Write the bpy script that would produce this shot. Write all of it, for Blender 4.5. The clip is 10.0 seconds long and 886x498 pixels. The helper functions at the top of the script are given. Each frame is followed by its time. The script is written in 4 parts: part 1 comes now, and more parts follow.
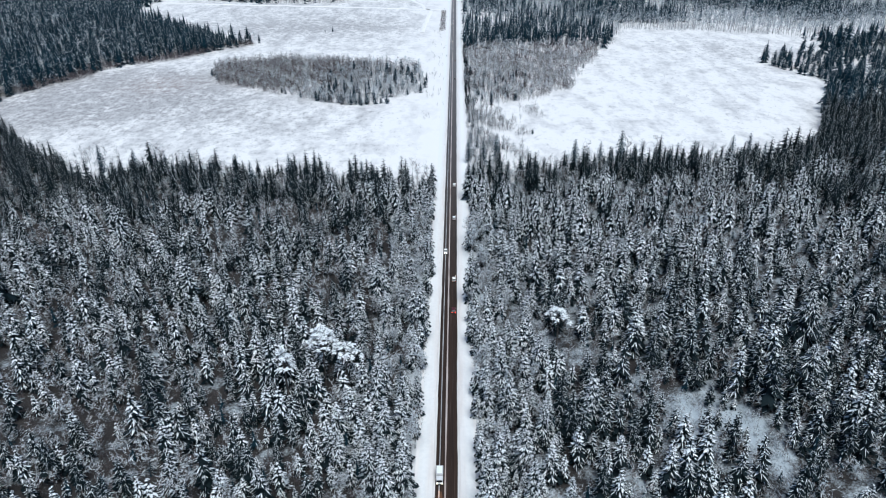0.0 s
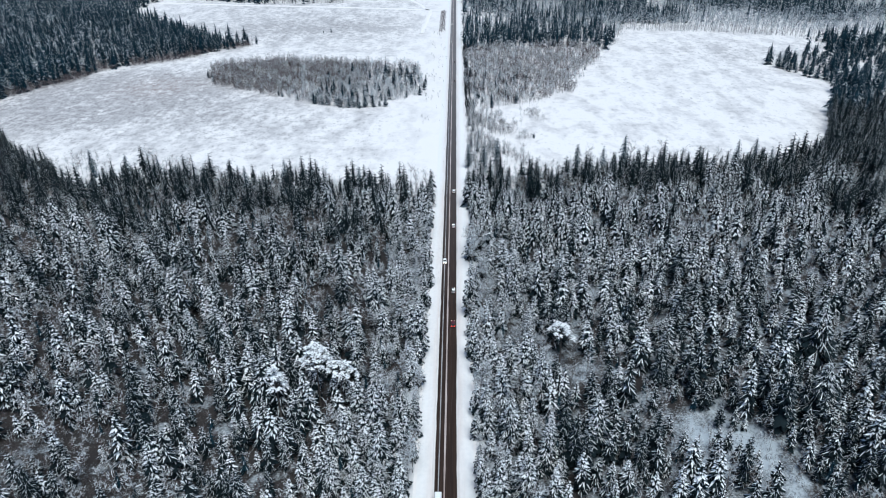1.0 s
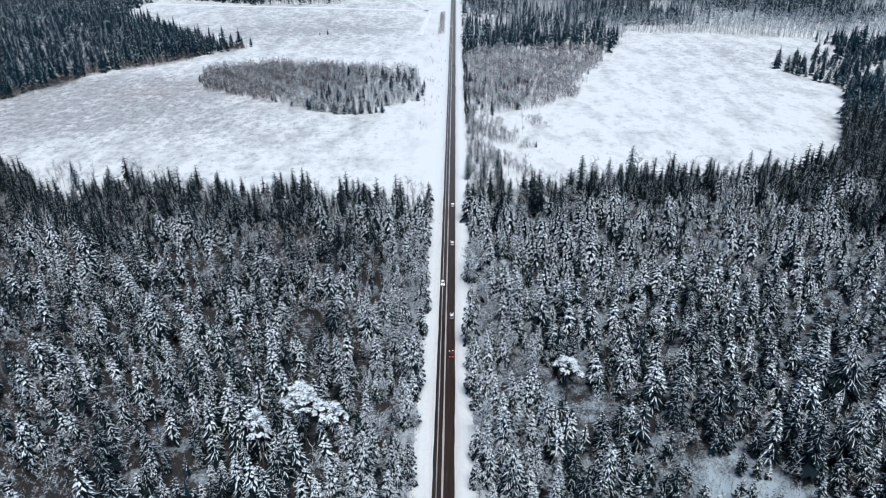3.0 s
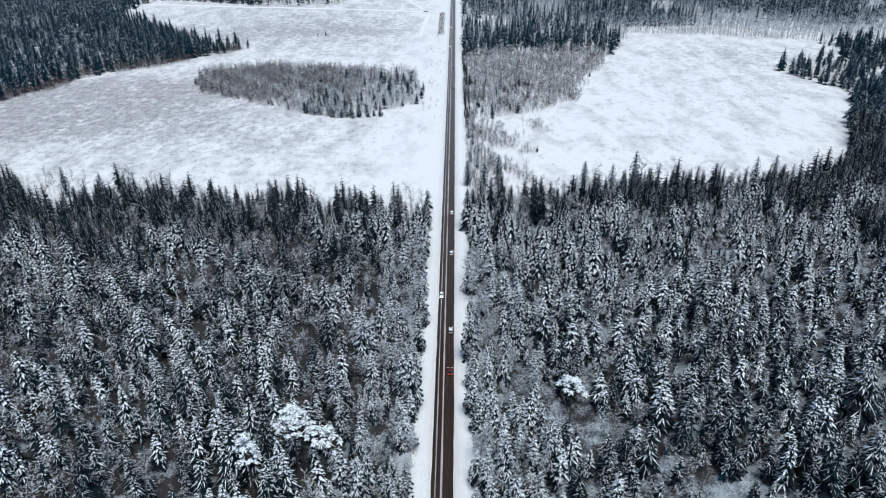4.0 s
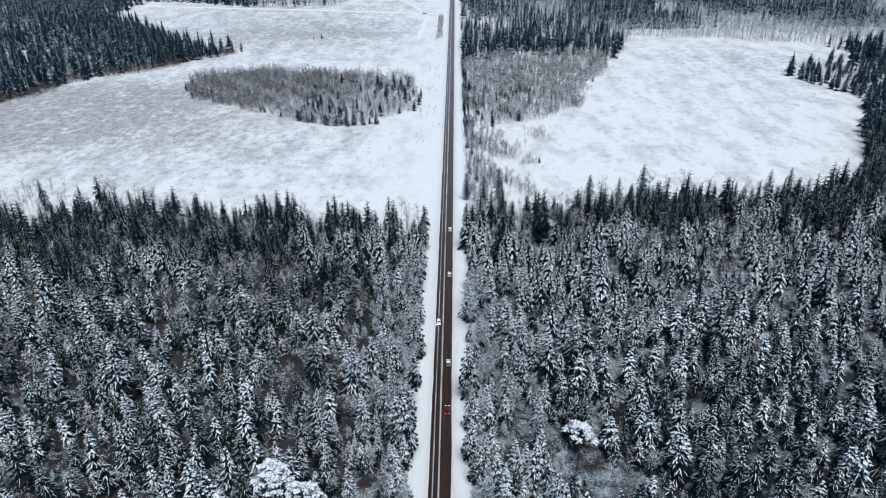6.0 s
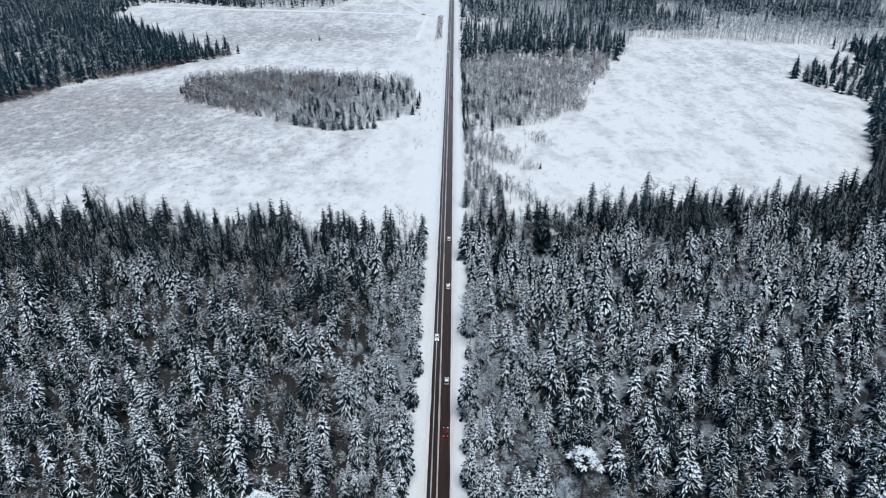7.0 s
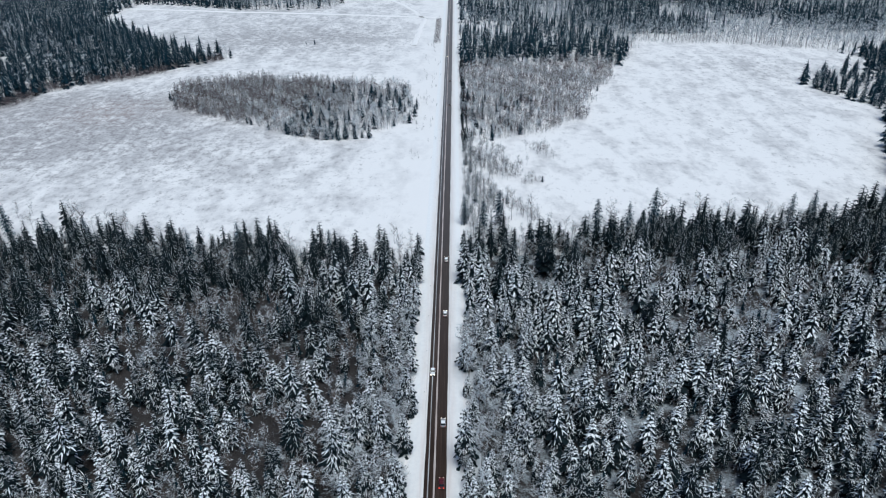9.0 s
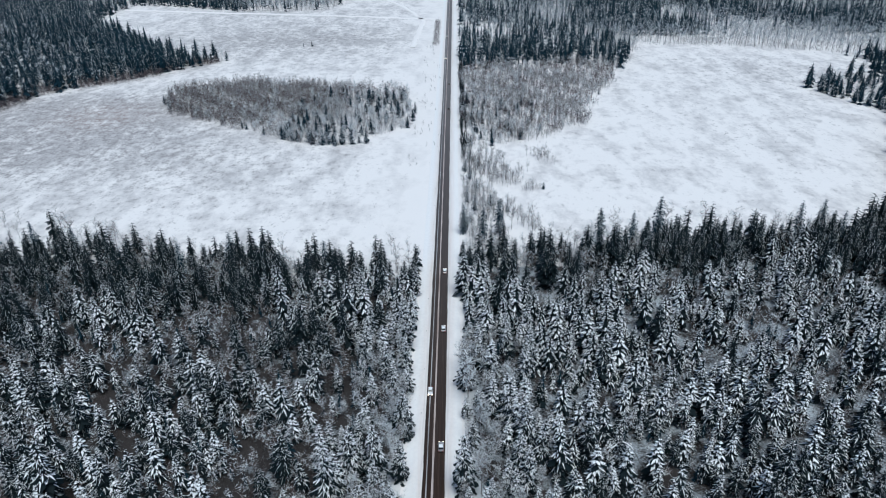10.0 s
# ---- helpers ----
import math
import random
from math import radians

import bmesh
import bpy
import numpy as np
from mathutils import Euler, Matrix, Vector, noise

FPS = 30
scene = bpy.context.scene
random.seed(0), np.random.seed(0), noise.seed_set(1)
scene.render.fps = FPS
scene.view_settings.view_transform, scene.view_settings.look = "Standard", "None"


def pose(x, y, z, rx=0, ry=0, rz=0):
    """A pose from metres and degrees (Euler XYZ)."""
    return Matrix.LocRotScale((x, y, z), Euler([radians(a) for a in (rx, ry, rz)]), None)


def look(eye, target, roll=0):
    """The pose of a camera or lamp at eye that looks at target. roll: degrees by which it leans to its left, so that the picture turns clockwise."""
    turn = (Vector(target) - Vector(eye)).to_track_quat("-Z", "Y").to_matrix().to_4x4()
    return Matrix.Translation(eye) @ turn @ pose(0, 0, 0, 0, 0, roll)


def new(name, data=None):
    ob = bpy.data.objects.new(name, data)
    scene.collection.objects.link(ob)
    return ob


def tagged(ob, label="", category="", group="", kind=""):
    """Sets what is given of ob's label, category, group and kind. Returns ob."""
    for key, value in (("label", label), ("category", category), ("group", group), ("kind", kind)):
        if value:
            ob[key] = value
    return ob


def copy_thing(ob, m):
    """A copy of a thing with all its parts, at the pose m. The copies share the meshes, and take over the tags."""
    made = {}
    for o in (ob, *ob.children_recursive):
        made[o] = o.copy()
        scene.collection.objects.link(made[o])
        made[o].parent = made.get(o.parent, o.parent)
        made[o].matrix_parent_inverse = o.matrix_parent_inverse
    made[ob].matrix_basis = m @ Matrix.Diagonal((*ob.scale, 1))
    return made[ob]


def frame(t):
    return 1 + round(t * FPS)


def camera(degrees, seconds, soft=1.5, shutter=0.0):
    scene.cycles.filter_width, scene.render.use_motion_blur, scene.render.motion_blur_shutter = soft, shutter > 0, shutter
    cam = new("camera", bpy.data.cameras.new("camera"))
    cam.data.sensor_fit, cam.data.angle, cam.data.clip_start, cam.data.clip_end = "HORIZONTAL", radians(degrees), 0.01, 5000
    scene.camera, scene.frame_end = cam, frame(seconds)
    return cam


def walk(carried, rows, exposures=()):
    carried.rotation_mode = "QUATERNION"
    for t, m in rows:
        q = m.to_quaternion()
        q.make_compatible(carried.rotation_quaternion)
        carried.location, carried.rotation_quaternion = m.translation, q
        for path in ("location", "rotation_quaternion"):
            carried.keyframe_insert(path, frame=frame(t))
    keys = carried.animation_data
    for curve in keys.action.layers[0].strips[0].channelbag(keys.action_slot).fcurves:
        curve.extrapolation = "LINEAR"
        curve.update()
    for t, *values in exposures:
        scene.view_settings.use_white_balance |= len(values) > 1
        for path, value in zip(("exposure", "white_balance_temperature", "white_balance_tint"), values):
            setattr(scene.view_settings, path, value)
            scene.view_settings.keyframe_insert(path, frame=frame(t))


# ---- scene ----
# ---------------------------------------------------------------- camera
cam = camera(64.84, 10.0, soft=1.1)
# seconds, x, y, z, yaw, pitch, roll; the road runs along y, its middle at x = 0
ROWS = [
    (0.0, 3.52, 0.00, 165.00, 0.931, -27.569, 0.688),
    (0.5, 3.64, 5.54, 164.97, 0.934, -27.598, 0.682),
    (1.0, 3.76, 11.09, 164.93, 0.936, -27.624, 0.677),
    (1.5, 3.89, 16.65, 164.90, 0.936, -27.650, 0.672),
    (2.0, 4.03, 22.22, 164.86, 0.936, -27.673, 0.667),
    (2.5, 4.17, 27.79, 164.83, 0.935, -27.695, 0.663),
    (4.0, 4.63, 44.58, 164.72, 0.925, -27.752, 0.653),
    (4.5, 4.79, 50.19, 164.69, 0.919, -27.767, 0.651),
    (5.0, 4.96, 55.81, 164.65, 0.913, -27.781, 0.648),
    (5.5, 5.14, 61.44, 164.61, 0.906, -27.793, 0.647),
    (7.0, 5.70, 78.39, 164.50, 0.878, -27.821, 0.644),
    (7.5, 5.90, 84.05, 164.46, 0.866, -27.826, 0.644),
    (8.0, 6.11, 89.73, 164.42, 0.854, -27.831, 0.644),
    (8.5, 6.32, 95.41, 164.38, 0.841, -27.833, 0.645),
    (9.0, 6.54, 101.10, 164.34, 0.827, -27.834, 0.646),
    (9.5, 6.76, 106.81, 164.30, 0.811, -27.833, 0.647),
    (10.0, 6.99, 112.52, 164.26, 0.795, -27.831, 0.649),
]
walk(cam, [(t, pose(x, y, z, 90 + pitch, roll, yaw)) for t, x, y, z, yaw, pitch, roll in ROWS],
     exposures=[(0.0, 0.81, 5480, 3), (10.0, 0.55, 5480, 3)])

# ---------------------------------------------------------------- light: thick winter overcast
world = bpy.data.worlds.new("overcast_sky")
scene.world = world
world.use_nodes = True
wn = world.node_tree
wn.nodes.clear()
sky = wn.nodes.new("ShaderNodeTexSky")
sky.sky_type = "NISHITA"
sky.sun_disc = False
sky.sun_elevation = radians(66)
sky.sun_rotation = radians(160)
sky.air_density, sky.dust_density, sky.ozone_density = 1.0, 1.2, 2.0
bg = wn.nodes.new("ShaderNodeBackground")
bg.inputs["Strength"].default_value = 0.05
wo = wn.nodes.new("ShaderNodeOutputWorld")
wn.links.new(sky.outputs[0], bg.inputs["Color"])
wn.links.new(bg.outputs[0], wo.inputs["Surface"])
sun_data = bpy.data.lights.new("sun", "SUN")
sun_data.energy, sun_data.angle, sun_data.color = 1.85, radians(40), (1.0, 0.92, 0.80)
sun = new("sun", sun_data)
sun.rotation_euler = (radians(24), 0, radians(20))


# ---------------------------------------------------------------- materials
def material(name, rough=0.8):
    m = bpy.data.materials.new(name)
    m.use_nodes = True
    nt = m.node_tree
    b = nt.nodes["Principled BSDF"]
    b.inputs["Roughness"].default_value = rough
    return m, nt, b


def node(nt, kind, **values):
    n = nt.nodes.new(kind)
    for k, v in values.items():
        n.inputs[k].default_value = v
    return n


def position(nt, sx=1, sy=1, sz=1):
    """World position, stretched."""
    g = nt.nodes.new("ShaderNodeNewGeometry")
    v = nt.nodes.new("ShaderNodeVectorMath")
    v.operation = "MULTIPLY"
    v.inputs[1].default_value = (sx, sy, sz)
    nt.links.new(g.outputs["Position"], v.inputs[0])
    return v.outputs[0]


def local(nt):
    return nt.nodes.new("ShaderNodeTexCoord").outputs["Object"]


def noise_of(nt, vec, scale, detail=4, rough=0.55):
    n = node(nt, "ShaderNodeTexNoise", Scale=scale, Detail=detail, Roughness=rough)
    nt.links.new(vec, n.inputs["Vector"])
    return n.outputs["Fac"]


def ramp(nt, fac, stops):
    r = nt.nodes.new("ShaderNodeValToRGB")
    els = r.color_ramp.elements
    while len(els) < len(stops):
        els.new(0.5)
    for e, (at, c) in zip(els, stops):
        e.position = at
        e.color = (*c, 1) if len(c) == 3 else c
    nt.links.new(fac, r.inputs["Fac"])
    return r.outputs["Color"]


def grey(a):
    return (a, a, a)


def mixed(nt, fac, a, b, how="MIX"):
    m = nt.nodes.new("ShaderNodeMix")
    m.data_type, m.blend_type = "RGBA", how
    for value, sock in ((fac, m.inputs[0]), (a, m.inputs[6]), (b, m.inputs[7])):
        if isinstance(value, (int, float)):
            sock.default_value = value
        elif isinstance(value, tuple):
            sock.default_value = (*value, 1)
        else:
            nt.links.new(value, sock)
    return m.outputs[2]


def math_of(nt, how, a, b=0.0):
    m = nt.nodes.new("ShaderNodeMath")
    m.operation = how
    for i, value in enumerate((a, b)):
        if isinstance(value, (int, float)):
            m.inputs[i].default_value = value
        else:
            nt.links.new(value, m.inputs[i])
    return m.outputs[0]


def bump(nt, b, height, strength=0.4, dist=0.1):
    n = node(nt, "ShaderNodeBump", Strength=strength, Distance=dist)
    nt.links.new(height, n.inputs["Height"])
    nt.links.new(n.outputs[0], b.inputs["Normal"])


def plain(name, colour, rough=0.6, metal=0.0, vary=0.15, scale=2.0):
    m, nt, b = material(name, rough)
    f = noise_of(nt, local(nt), scale)
    lo, hi = tuple(c * (1 - vary) for c in colour), tuple(min(1, c * (1 + vary)) for c in colour)
    nt.links.new(ramp(nt, f, [(0.3, lo), (0.7, hi)]), b.inputs["Base Color"])
    b.inputs["Metallic"].default_value = metal
    return m


def blob(nt, cx, cy, rx, ry):
    """1 in the middle of a wide oval on the ground, falling to 0 at its rim."""
    v = nt.nodes.new("ShaderNodeVectorMath")
    v.operation = "SUBTRACT"
    v.inputs[1].default_value = (cx, cy, 0)
    nt.links.new(position(nt), v.inputs[0])
    s = nt.nodes.new("ShaderNodeVectorMath")
    s.operation = "MULTIPLY"
    s.inputs[1].default_value = (1 / rx, 1 / ry, 0)
    nt.links.new(v.outputs[0], s.inputs[0])
    g = nt.nodes.new("ShaderNodeTexGradient")
    g.gradient_type = "QUADRATIC_SPHERE"
    nt.links.new(s.outputs[0], g.inputs[0])
    return g.outputs["Fac"]


def snowy_ground():
    """Snow cover with dry grass showing through in streaks and patches."""
    m, nt, b = material("snowy_ground", 0.75)
    fine = noise_of(nt, position(nt, 0.5, 0.36, 0.3), 1.0, 5, 0.68)
    mid = noise_of(nt, position(nt, 0.05, 0.024, 0.05), 1.0, 6, 0.6)
    tufts = noise_of(nt, position(nt, 0.17, 0.12, 0.1), 1.0, 5, 0.66)
    wide = noise_of(nt, position(nt), 0.006, 3, 0.5)
    base = math_of(nt, "MULTIPLY_ADD", wide, 0.35)
    base.node.inputs[2].default_value = -0.06
    for cx, cy, rx, ry, amount in ((-260, 950, 460, 420, 0.55), (-340, 620, 300, 260, 0.5), (-290, 660, 200, 130, 1.0), (-350, 580, 170, 140, 1.0), (-410, 650, 110, 170, 0.5), (-190, 560, 260, 190, 0.6), (-130, 960, 330, 190, 0.55), (-250, 1150, 400, 200, 0.42), (-110, 520, 170, 90, 0.15), (300, 790, 230, 200, 0.5), (230, 600, 200, 160, 0.15), (-40, 1250, 160, 170, 0.22)):
        base = math_of(nt, "ADD", base, math_of(nt, "MULTIPLY", blob(nt, cx, cy, rx, ry), amount))
    # bare snow beside the road
    px = nt.nodes.new("ShaderNodeSeparateXYZ")
    nt.links.new(position(nt), px.inputs[0])
    away = math_of(nt, "ABSOLUTE", px.outputs[0])
    mr = node(nt, "ShaderNodeMapRange")
    mr.inputs[1].default_value, mr.inputs[2].default_value = 9, 60
    nt.links.new(away, mr.inputs[0])
    amount = math_of(nt, "MULTIPLY", math_of(nt, "MINIMUM", base, 1.0), mr.outputs[0])
    gain = math_of(nt, "MULTIPLY_ADD", mr.outputs[0], 0.75)
    gain.node.inputs[2].default_value = 0.25
    cloud = math_of(nt, "ADD", math_of(nt, "MULTIPLY", math_of(nt, "SUBTRACT", mid, 0.5), 3.6), math_of(nt, "MULTIPLY", math_of(nt, "SUBTRACT", tufts, 0.5), 1.8))
    # thin snow through which the grass greys the ground
    thin = ramp(nt, math_of(nt, "ADD", math_of(nt, "MULTIPLY", cloud, gain), math_of(nt, "MULTIPLY", amount, 0.95)), [(0.0, grey(0)), (1.0, grey(1))])
    # darker tufts standing clear of it
    clump = math_of(nt, "ADD", math_of(nt, "MULTIPLY", math_of(nt, "SUBTRACT", fine, 0.5), 2.2), math_of(nt, "MULTIPLY", math_of(nt, "SUBTRACT", tufts, 0.5), 1.8))
    dark = ramp(nt, math_of(nt, "ADD", clump, math_of(nt, "MULTIPLY", amount, 0.5)), [(0.3, grey(0)), (0.8, grey(1))])
    snow = mixed(nt, mid, (0.825, 0.80, 0.785), (0.885, 0.855, 0.84))
    veil = mixed(nt, fine, (0.30, 0.288, 0.295), (0.61, 0.592, 0.592))
    grass = mixed(nt, fine, (0.13, 0.115, 0.118), (0.28, 0.258, 0.258))
    # a patch of brown dry reeds
    reeds = math_of(nt, "MULTIPLY", blob(nt, -275, 655, 75, 75), 1.6)
    grass = mixed(nt, reeds, grass, mixed(nt, fine, (0.13, 0.085, 0.07), (0.30, 0.215, 0.19)))
    whole = mixed(nt, math_of(nt, "MULTIPLY", thin, 0.8), snow, veil)
    nt.links.new(mixed(nt, math_of(nt, "MULTIPLY", math_of(nt, "MULTIPLY", dark, mr.outputs[0]), 0.75), whole, grass), b.inputs["Base Color"])
    bump(nt, b, tufts, 0.25, 0.5)
    return m


def shaded_litter():
    """Thin snow on the forest floor, broken by needle litter and dead brushwood, with the trees' shade in its colours;
    thinner in the western wood.
    """
    m, nt, b = material("shaded_litter", 0.85)
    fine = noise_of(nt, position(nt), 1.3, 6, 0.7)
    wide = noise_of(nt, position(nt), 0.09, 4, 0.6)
    # near-black litter stands in for the shade in gaps between trees
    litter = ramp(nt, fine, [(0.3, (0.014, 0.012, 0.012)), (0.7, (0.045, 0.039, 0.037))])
    px = nt.nodes.new("ShaderNodeSeparateXYZ")
    nt.links.new(position(nt), px.inputs[0])
    mr = node(nt, "ShaderNodeMapRange")
    mr.inputs[1].default_value, mr.inputs[2].default_value, mr.inputs[3].default_value, mr.inputs[4].default_value = -30, 30, -0.06, 0.04
    nt.links.new(px.outputs[0], mr.inputs[0])
    rim = node(nt, "ShaderNodeMapRange")
    rim.inputs[1].default_value, rim.inputs[2].default_value, rim.inputs[3].default_value, rim.inputs[4].default_value = 10, 17, 0.6, 0.0
    nt.links.new(math_of(nt, "ABSOLUTE", px.outputs[0]), rim.inputs[0])
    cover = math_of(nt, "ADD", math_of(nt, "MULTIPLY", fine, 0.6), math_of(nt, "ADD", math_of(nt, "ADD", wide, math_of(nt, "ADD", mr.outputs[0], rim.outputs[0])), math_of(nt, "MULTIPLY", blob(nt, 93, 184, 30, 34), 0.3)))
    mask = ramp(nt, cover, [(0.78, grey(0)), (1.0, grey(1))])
    # snow dimmed to blue-grey as if shaded, whitening towards the road
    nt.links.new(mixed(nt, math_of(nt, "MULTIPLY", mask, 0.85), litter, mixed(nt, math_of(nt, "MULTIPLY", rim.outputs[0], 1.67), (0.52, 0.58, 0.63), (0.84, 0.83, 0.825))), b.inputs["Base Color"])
    bump(nt, b, fine, 0.5, 0.2)
    return m


def snow_cover(name, tone=(0.82, 0.83, 0.85), low=(0.66, 0.68, 0.72), scale=0.9, splashed=False):
    m, nt, b = material(name, 0.7)
    f = noise_of(nt, position(nt), scale, 5)
    w = noise_of(nt, position(nt), scale * 0.08, 3)
    c = mixed(nt, w, ramp(nt, f, [(0.25, low), (0.6, tone)]), tone)
    if splashed:
        # brown spray thrown from the road by the plough and the traffic
        px = nt.nodes.new("ShaderNodeSeparateXYZ")
        nt.links.new(position(nt), px.inputs[0])
        mr = node(nt, "ShaderNodeMapRange")
        mr.inputs[1].default_value, mr.inputs[2].default_value, mr.inputs[3].default_value, mr.inputs[4].default_value = 3.4, 7.2, 0.75, 0.0
        nt.links.new(math_of(nt, "ABSOLUTE", px.outputs[0]), mr.inputs[0])
        spray = noise_of(nt, position(nt, 0.8, 0.05, 1), 1.0, 4, 0.6)
        c = mixed(nt, math_of(nt, "MULTIPLY", mr.outputs[0], ramp(nt, spray, [(0.25, grey(0.2)), (0.7, grey(1))])), c, (0.60, 0.49, 0.43))
    nt.links.new(c, b.inputs["Base Color"])
    bump(nt, b, f, 0.5, 0.15)
    return m


def asphalt_wet():
    """Dark salted asphalt, brown with slush, wheel paths polished and streaked along the road."""
    m, nt, b = material("salted_asphalt", 0.6)
    streak = noise_of(nt, position(nt, 3.2, 0.02, 1), 1.0, 5, 0.6)
    thin = noise_of(nt, position(nt, 7.0, 0.05, 1), 1.0, 3, 0.6)
    grain = noise_of(nt, position(nt), 14, 3)
    wide = noise_of(nt, position(nt, 0.2, 0.012, 1), 1.0, 4)
    c = ramp(nt, streak, [(0.28, (0.010, 0.007, 0.006)), (0.5, (0.024, 0.015, 0.011)), (0.62, (0.045, 0.027, 0.020)), (0.8, (0.11, 0.075, 0.058))])
    c = mixed(nt, math_of(nt, "MULTIPLY", grain, 0.3), c, (0.045, 0.028, 0.021))
    c = mixed(nt, ramp(nt, thin, [(0.58, grey(0)), (0.75, grey(0.5))]), c, (0.20, 0.16, 0.14))
    # farther along y the asphalt colour turns paler and greyer
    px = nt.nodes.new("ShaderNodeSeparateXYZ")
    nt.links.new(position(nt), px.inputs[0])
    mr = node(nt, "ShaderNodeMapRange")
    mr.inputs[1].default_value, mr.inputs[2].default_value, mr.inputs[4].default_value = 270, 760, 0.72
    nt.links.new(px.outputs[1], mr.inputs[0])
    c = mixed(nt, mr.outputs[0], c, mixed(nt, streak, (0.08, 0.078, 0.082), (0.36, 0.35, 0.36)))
    nt.links.new(mixed(nt, math_of(nt, "MULTIPLY", wide, 0.3), c, (0.045, 0.027, 0.021)), b.inputs["Base Color"])
    nt.links.new(ramp(nt, streak, [(0.3, grey(0.42)), (0.6, grey(0.75))]), b.inputs["Roughness"])
    b.inputs["Specular IOR Level"].default_value = 0.2
    bump(nt, b, grain, 0.3, 0.01)
    return m


def slush(name, tone, dirt):
    m, nt, b = material(name, 0.6)
    f = noise_of(nt, position(nt, 1.4, 0.05, 1), 1.0, 5, 0.65)
    g = noise_of(nt, position(nt), 5, 4)
    c = ramp(nt, f, [(0.3, dirt), (0.62, tone)])
    nt.links.new(mixed(nt, math_of(nt, "MULTIPLY", g, 0.4), c, dirt), b.inputs["Base Color"])
    bump(nt, b, g, 0.5, 0.03)
    return m


def needles(name, a, c):
    m, nt, b = material(name, 0.75)
    f = noise_of(nt, position(nt), 2.2, 4, 0.7)
    w = noise_of(nt, position(nt), 0.08, 2)
    col = ramp(nt, f, [(0.3, a), (0.7, c)])
    nt.links.new(mixed(nt, w, col, tuple(0.6 * x for x in a)), b.inputs["Base Color"])
    bump(nt, b, f, 0.6, 0.2)
    b.inputs["Specular IOR Level"].default_value = 0.2
    return m


def twig(name, a, c):
    m, nt, b = material(name, 0.8)
    f = noise_of(nt, position(nt), 0.3, 4, 0.7)
    nt.links.new(ramp(nt, f, [(0.32, a), (0.68, c)]), b.inputs["Base Color"])
    return m


GROUND = snowy_ground()
SHADED_LITTER = shaded_litter()
SNOW = snow_cover("fresh_snow", (0.88, 0.90, 0.92), (0.785, 0.82, 0.85), 1.6)
VERGE = snow_cover("ploughed_snow", (0.86, 0.85, 0.845), (0.72, 0.725, 0.74), 0.7, True)
TRACK = snow_cover("packed_snow", (0.90, 0.87, 0.855), (0.84, 0.815, 0.80), 0.5)
ASPHALT = asphalt_wet()
SLUSH_MID = slush("brown_slush", (0.66, 0.58, 0.56), (0.30, 0.23, 0.20))
SLUSH_WHITE = slush("grey_slush", (0.6, 0.6, 0.62), (0.16, 0.15, 0.15))
SLUSH_EDGE = slush("road_edge_snow", (0.82, 0.8, 0.79), (0.6, 0.55, 0.52))
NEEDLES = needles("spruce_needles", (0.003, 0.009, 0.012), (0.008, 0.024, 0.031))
# bluer than the other needles: distance haze mixed into the colour
NEEDLES_FAR = needles("hazed_spruce_needles", (0.004, 0.022, 0.037), (0.011, 0.051, 0.078))
BARK = twig("bark", (0.035, 0.03, 0.028), (0.11, 0.095, 0.085))
TWIGS = twig("bare_twigs", (0.045, 0.034, 0.030), (0.21, 0.165, 0.148))
RIME = twig("rimed_twigs", (0.42, 0.448, 0.47), (0.81, 0.845, 0.87))
SCRUB = twig("brown_scrub_twigs", (0.036, 0.027, 0.028), (0.155, 0.117, 0.12))
# frosted grey with the blue haze of the far woods mixed in
FROST = twig("hazed_frosted_twigs", (0.09, 0.118, 0.14), (0.24, 0.29, 0.33))
MATS = [NEEDLES, SNOW, BARK, TWIGS, RIME, SCRUB, NEEDLES_FAR, FROST]
N_, S_, B_, T_, R_, C_, F_, G_ = range(8)


# ---------------------------------------------------------------- plan of woods and fields (metres)
FIELD_WEST = [(-9, 402), (-54, 402), (-101, 411), (-149, 418), (-205, 426), (-227, 398), (-294, 458), (-334, 498), (-425, 545),
              (-402, 585), (-390, 640), (-376, 690), (-352, 724), (-318, 762), (-285, 790), (-238, 838), (-226, 852), (-290, 872),
              (-380, 965), (-485, 1085), (-478, 1222), (-426, 1214), (-289, 1157), (-176, 1158), (-155, 1270), (-140, 1600), (-9, 1600)]
FIELD_EAST = [(8, 414), (40, 419), (78, 418), (100, 434), (145, 430), (195, 434), (234, 446), (272, 500), (300, 560), (327, 608),
              (341, 650), (328, 684), (313, 728), (350, 765), (420, 785), (411, 850), (393, 870), (284, 905), (213, 915),
              (188, 850), (166, 792), (150, 806), (128, 816), (62, 802), (10, 796)]
ISLAND = [(-242, 690), (-213, 650), (-154, 621), (-113, 594), (-77, 581), (-49, 588), (-30, 618), (-27, 690), (-30, 714), (-60, 734),
          (-120, 742), (-180, 744), (-240, 735)]
SCRUB_EAST = [(12, 556), (33, 572), (67, 588), (101, 624), (130, 705), (163, 790), (160, 812), (128, 822), (62, 806), (12, 800)]
SAPLINGS_EAST = [(12, 410), (45, 425), (58, 500), (68, 556), (40, 566), (12, 556)]
GLADE_EAST = [(76, 200), (91, 203), (104, 198), (108, 186), (110, 173), (102, 163), (88, 171), (76, 184)]
SPRUCE_NOTCH = [(313, 728), (328, 684), (345, 648), (480, 640), (480, 770), (350, 765)]


